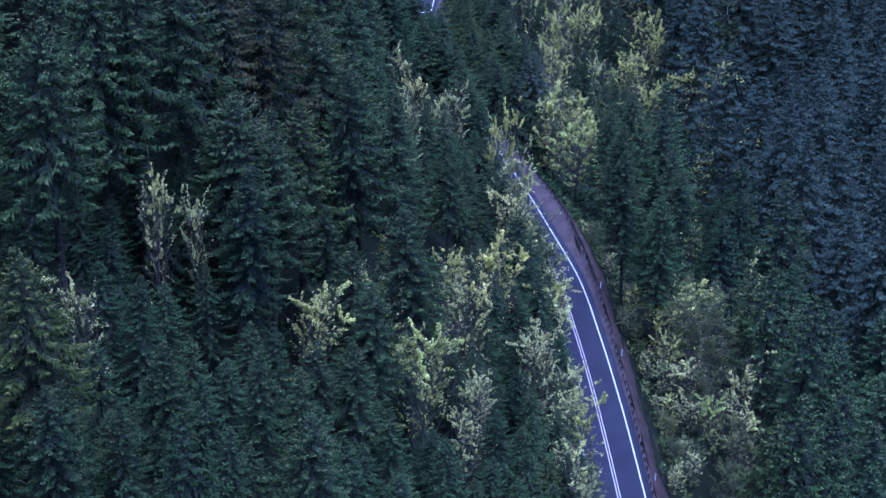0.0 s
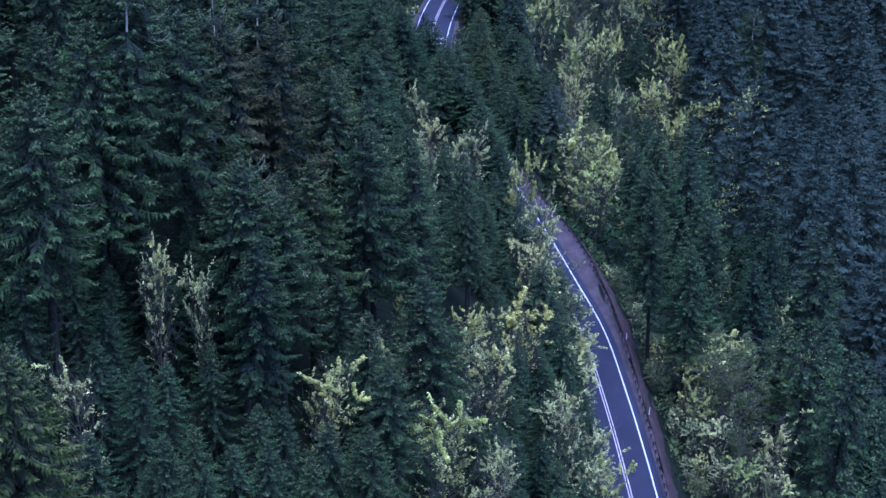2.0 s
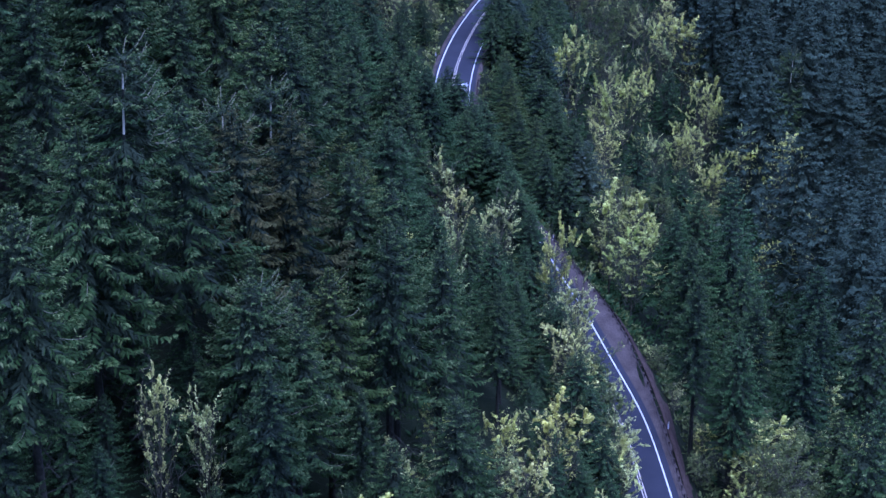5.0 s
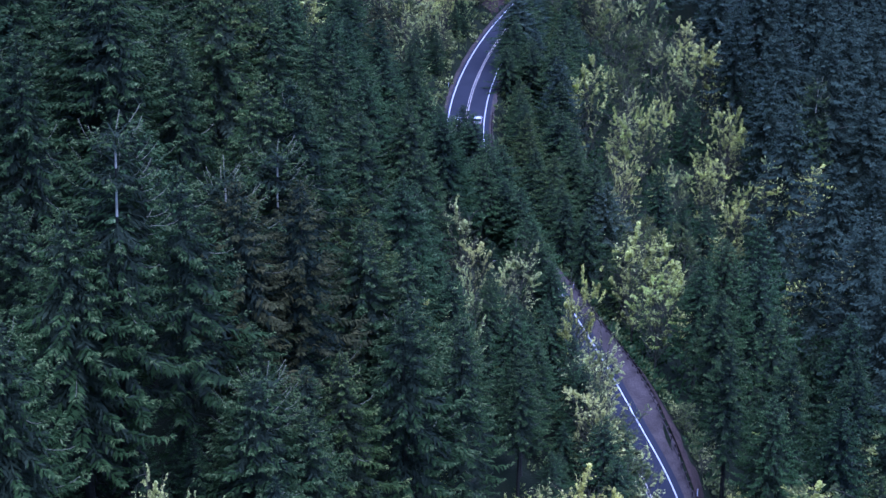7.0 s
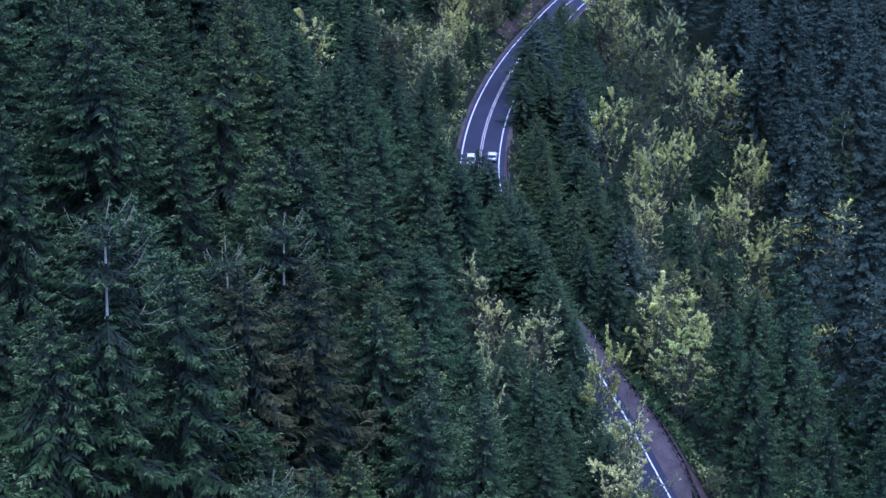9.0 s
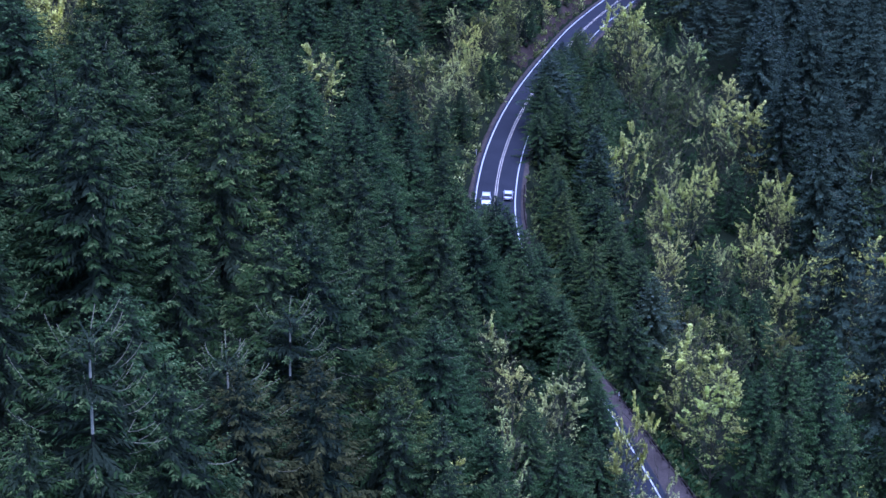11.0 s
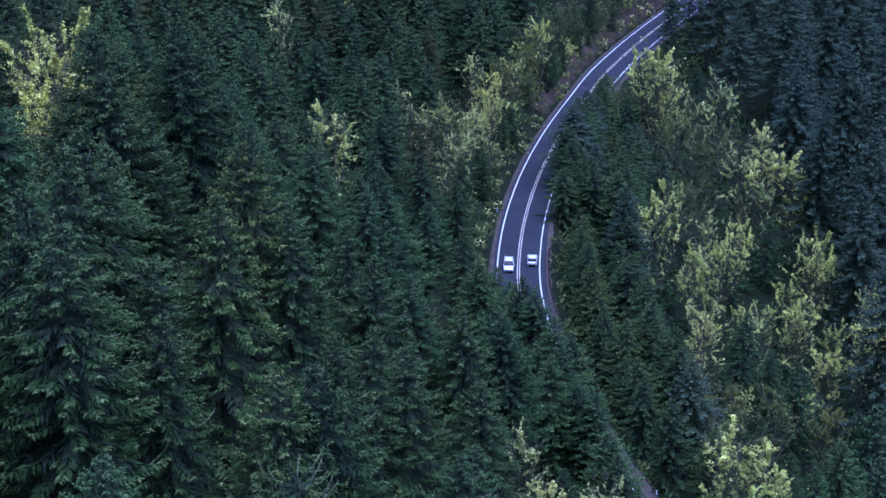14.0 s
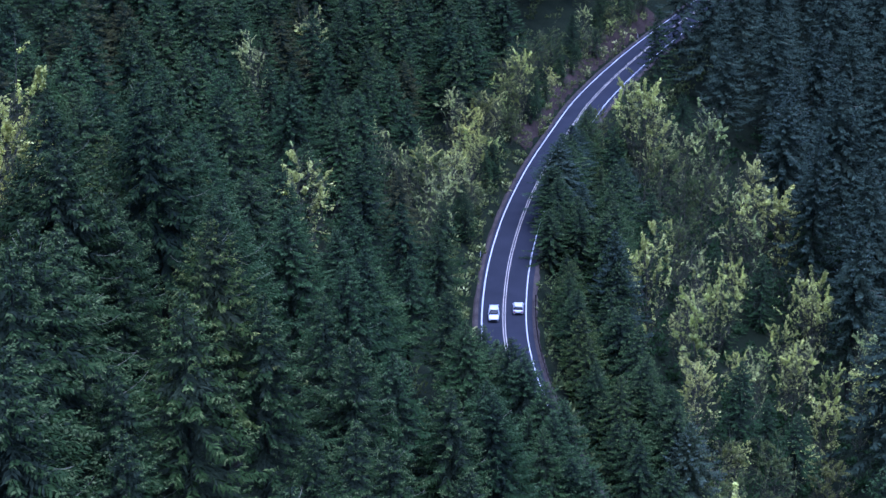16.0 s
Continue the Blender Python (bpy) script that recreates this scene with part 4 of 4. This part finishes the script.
# bare earth below the guardrail
verge_v, verge_f = [], []
verge_ys = np.arange(-232, -76, 2.0)
for y in verge_ys:
    for k in range(7):
        x, yy = along(float(edge_right(y)) + 0.45 + 0.62 * k + (0.4 * math.sin(y * 0.8) + 0.3 * math.sin(y * 2.3)) * k / 6, float(y))
        verge_v.append((x, yy, float(ground(x, yy)) + 0.16 - 0.03 * k + 0.05 * math.sin(x * 3.1) * math.cos(yy * 2.3)))
for i in range(len(verge_ys) - 1):
    for j in range(6):
        a = i * 7 + j
        verge_f.append((a, a + 7, a + 8, a + 1))
tagged(new("earth_verge", mesh_from("earth_verge", verge_v, verge_f, [BANK], smooth=True)), "bare reddish-brown earth verge below the guardrail", "verge", kind="structure")


# ---------------------------------------------------------------- guardrails and marker posts
def box_bm(size, at=(0, 0, 0), bev=0.0):
    bm = bmesh.new()
    bmesh.ops.create_cube(bm, size=1.0)
    bmesh.ops.scale(bm, vec=size, verts=bm.verts)
    bmesh.ops.translate(bm, vec=at, verts=bm.verts)
    if bev:
        bmesh.ops.bevel(bm, geom=bm.edges[:], offset=bev, segments=2, affect="EDGES", profile=0.6)
    return bm


RAIL_POST = bm_mesh("rail_post", box_bm((0.24, 0.26, 1.25), (0, 0, 0.38), 0.025), WOOD_POST)


def guardrail(y0, y1, inset):
    root = new("guardrail")
    x0, yy0 = along(float(edge_right(y0)) - inset, y0)
    base = Vector((x0, yy0, float(road_z(y0)) - 0.1))
    root.location = base
    tagged(root, "brown weathered steel guardrail on dark wooden posts", "guardrail", "guardrails of the road")
    prof = [(0.0, 0.84), (0.06, 0.80), (0.06, 0.73), (0.0, 0.69), (0.06, 0.65), (0.06, 0.58), (0.0, 0.54)]
    ys = np.arange(y0, y1 + 0.01, 1.9)
    v, f = [], []
    for y in ys:
        x, yy = along(float(edge_right(y)) - inset, y)
        z = float(road_z(y)) - 0.07
        for off, h in prof:
            v.append((x - off - base.x - 0.1, yy - base.y, z + h - base.z))
    k = len(prof)
    for i in range(len(ys) - 1):
        for j in range(k - 1):
            f.append((i * k + j, i * k + j + 1, (i + 1) * k + j + 1, (i + 1) * k + j))
    me = mesh_from("rail", v, f, [STEEL])
    rail = part("rail", me, root, "corrugated steel rail")
    solid = rail.modifiers.new("thickness", "SOLIDIFY")
    solid.thickness = 0.012
    for y in ys:
        x, yy = along(float(edge_right(y)) - inset + 0.10, y)
        p = part("post", RAIL_POST, root)
        p.location = Vector((x, yy, float(road_z(y)) - 0.1)) - base
    return root


guardrail(-226.0, -83.0, 0.25)
guardrail(-46.0, 6.0, 0.1)

MARK_POST = bm_mesh("marker_post", box_bm((0.14, 0.06, 1.3), (0, 0, 0.6), 0.012), POST_WHITE)
MARK_EYE = bm_mesh("marker_eye", box_bm((0.09, 0.02, 0.16), (0, -0.035, 1.08), 0.006), plain_mat("amber_reflector", (0.5, 0.25, 0.03), 0.3))
for u, y in ((6.1, -188.0), (6.5, -157.0), (7.0, -138.5), (6.6, -84.5), (-5.8, 24.5), (-5.9, 106.0), (-6.0, 178.0)):
    x, yy = along(u, y)
    m = new("marker_post")
    part("post", MARK_POST, m)
    part("reflector", MARK_EYE, m, "small amber reflector")
    m.location = (x, yy, float(ground(x, yy)) - 0.02)
    tagged(m, "slim white roadside marker post", "marker post", "marker posts along the road")


# ---------------------------------------------------------------- cars
def loft(sections, mat, name):
    """A closed body from cross-sections: each a list of (x, z) at one y."""
    bm = bmesh.new()
    rings = []
    for y, pts in sections:
        rings.append([bm.verts.new((x, y, z)) for x, z in pts])
    n = len(rings[0])
    for a, b in zip(rings, rings[1:]):
        for i in range(n):
            bm.faces.new((a[i], a[(i + 1) % n], b[(i + 1) % n], b[i]))
    bm.faces.new(rings[0][::-1])
    bm.faces.new(rings[-1])
    bmesh.ops.recalc_face_normals(bm, faces=bm.faces[:])
    bmesh.ops.bevel(bm, geom=[e for e in bm.edges], offset=0.03, segments=2, affect="EDGES", profile=0.6)
    return bm_mesh(name, bm, mat, True)


def ring_sec(y, half, low, high, tuck=0.08):
    return (y, [(-half, low + 0.12), (-half + 0.06, low), (half - 0.06, low), (half, low + 0.12),
                (half, high - 0.18), (half - tuck, high), (-half + tuck, high), (-half, high - 0.18)])


def wheel_parts(root, x, y, r):
    bm = bmesh.new()
    bmesh.ops.create_cone(bm, segments=20, radius1=r, radius2=r, depth=0.22, cap_ends=True)
    bmesh.ops.bevel(bm, geom=[e for e in bm.edges if abs(e.verts[0].co.z - e.verts[1].co.z) < 1e-4], offset=0.03, segments=2, affect="EDGES")
    bmesh.ops.rotate(bm, matrix=Matrix.Rotation(math.pi / 2, 3, "Y"), verts=bm.verts)
    tyre = part("wheel", bm_mesh("wheel", bm, RUBBER, True), root, "black tyre")
    tyre.location = (x, y, r)
    bm = bmesh.new()
    bmesh.ops.create_cone(bm, segments=16, radius1=r * 0.62, radius2=r * 0.5, depth=0.05, cap_ends=True)
    bmesh.ops.rotate(bm, matrix=Matrix.Rotation(math.copysign(math.pi / 2, x), 3, "Y"), verts=bm.verts)
    rim = part("rim", bm_mesh("rim", bm, RIM, True), tyre, "alloy rim")
    rim.location = (math.copysign(0.10, x), 0, 0)


def car(paint, label, length, width, height, hatch):
    """A car that points along +y, on its wheels at z = 0."""
    root = new("car")
    w, l = width / 2, length / 2
    belt = 0.60 * height
    part("body", loft([ring_sec(-l, w * 0.86, 0.32, belt - 0.10), ring_sec(-l + 0.25, w * 0.97, 0.24, belt + 0.02), ring_sec(-l * 0.3, w, 0.20, belt + 0.03),
                       ring_sec(l * 0.42, w, 0.20, belt), ring_sec(l - 0.45, w * 0.96, 0.22, belt - 0.12), ring_sec(l, w * 0.80, 0.32, belt - 0.26)], paint, "body"), root)
    tail = -l + (0.25 if hatch else 1.0)
    nose = l * 0.42
    part("window_band", loft([ring_sec(tail, w * 0.88, belt - 0.05, belt + 0.06, 0.05), ring_sec(tail + 0.42, w * 0.86, belt - 0.05, height - 0.05, 0.12),
                              ring_sec(nose - 0.85, w * 0.86, belt - 0.05, height - 0.05, 0.12), ring_sec(nose, w * 0.90, belt - 0.05, belt + 0.05, 0.05)],
                             GLASS_DARK, "window_band"), root, "dark tinted glass")
    part("roof", loft([ring_sec(tail + 0.36, w * 0.78, height - 0.10, height - 0.02, 0.08), ring_sec((tail + nose) / 2, w * 0.81, height - 0.10, height + 0.01, 0.1),
                       ring_sec(nose - 0.80, w * 0.78, height - 0.10, height - 0.02, 0.08)], paint, "roof"), root)
    for sx in (-1, 1):
        for yy in (tail + 0.55, (tail + nose) / 2, nose - 0.55):
            pil = part("pillar", bm_mesh("pillar", box_bm((0.05, 0.10, height - belt), (0, 0, 0), 0.015), paint), root)
            pil.location = (sx * w * 0.845, yy, (height + belt) / 2 - 0.03)
        lamp = part("headlight", bm_mesh("headlight", box_bm((0.34, 0.12, 0.14), (0, 0, 0), 0.03), LAMP_CLEAR), root, "clear headlight")
        lamp.location = (sx * w * 0.62, l - 0.03, belt - 0.30)
        lamp = part("tail_light", bm_mesh("tail_light", box_bm((0.22, 0.10, 0.30), (0, 0, 0), 0.03), LAMP_RED), root, "red tail light")
        lamp.location = (sx * w * 0.74, -l + 0.02, belt - 0.22)
        mir = part("mirror", bm_mesh("mirror", box_bm((0.20, 0.12, 0.14), (0, 0, 0), 0.03), paint), root)
        mir.location = (sx * (w + 0.07), nose - 0.25, belt + 0.08)
        for yy in (-l * 0.62, l * 0.62):
            wheel_parts(root, sx * (w - 0.10), yy, 0.34)
    for nm, yy, zz in (("grille", l - 0.005, 0.52), ("rear_bumper", -l + 0.01, 0.42)):
        b = part(nm, bm_mesh(nm, box_bm((width * 0.62, 0.10, 0.22), (0, 0, 0), 0.03), TRIM), root, "black plastic " + nm.replace("_", " "))
        b.location = (0, yy, zz)
    plate = part("plate", bm_mesh("plate", box_bm((0.32, 0.02, 0.16), (0, 0, 0), 0.004), POST_WHITE), root, "blank pale plate")
    plate.location = (0, -l - 0.045, 0.55)
    return tagged(root, label, "car", "cars on the road")


def park(ob, u, y, back):
    x, yy = along(u, y)
    dx = float(road_x(y + 2) - road_x(y - 2)) / 4
    dz = float(road_z(y + 2) - road_z(y - 2)) / 4
    head = math.atan2(-dx, 1) + (math.pi if back else 0)
    ob.rotation_euler = (math.atan(dz) * (-1 if back else 1), 0, head)
    ob.location = (x, yy, float(road_z(yy)) + 0.06 - 0.012 * abs(u))


park(car(CAR_WHITE, "white estate car standing in the hill-side lane", 4.7, 1.85, 1.62, True), -1.8, -3.0, True)
park(car(CAR_WHITE, "small white hatchback standing in the valley-side lane", 4.2, 1.80, 1.52, True), 2.5, 0.0, False)
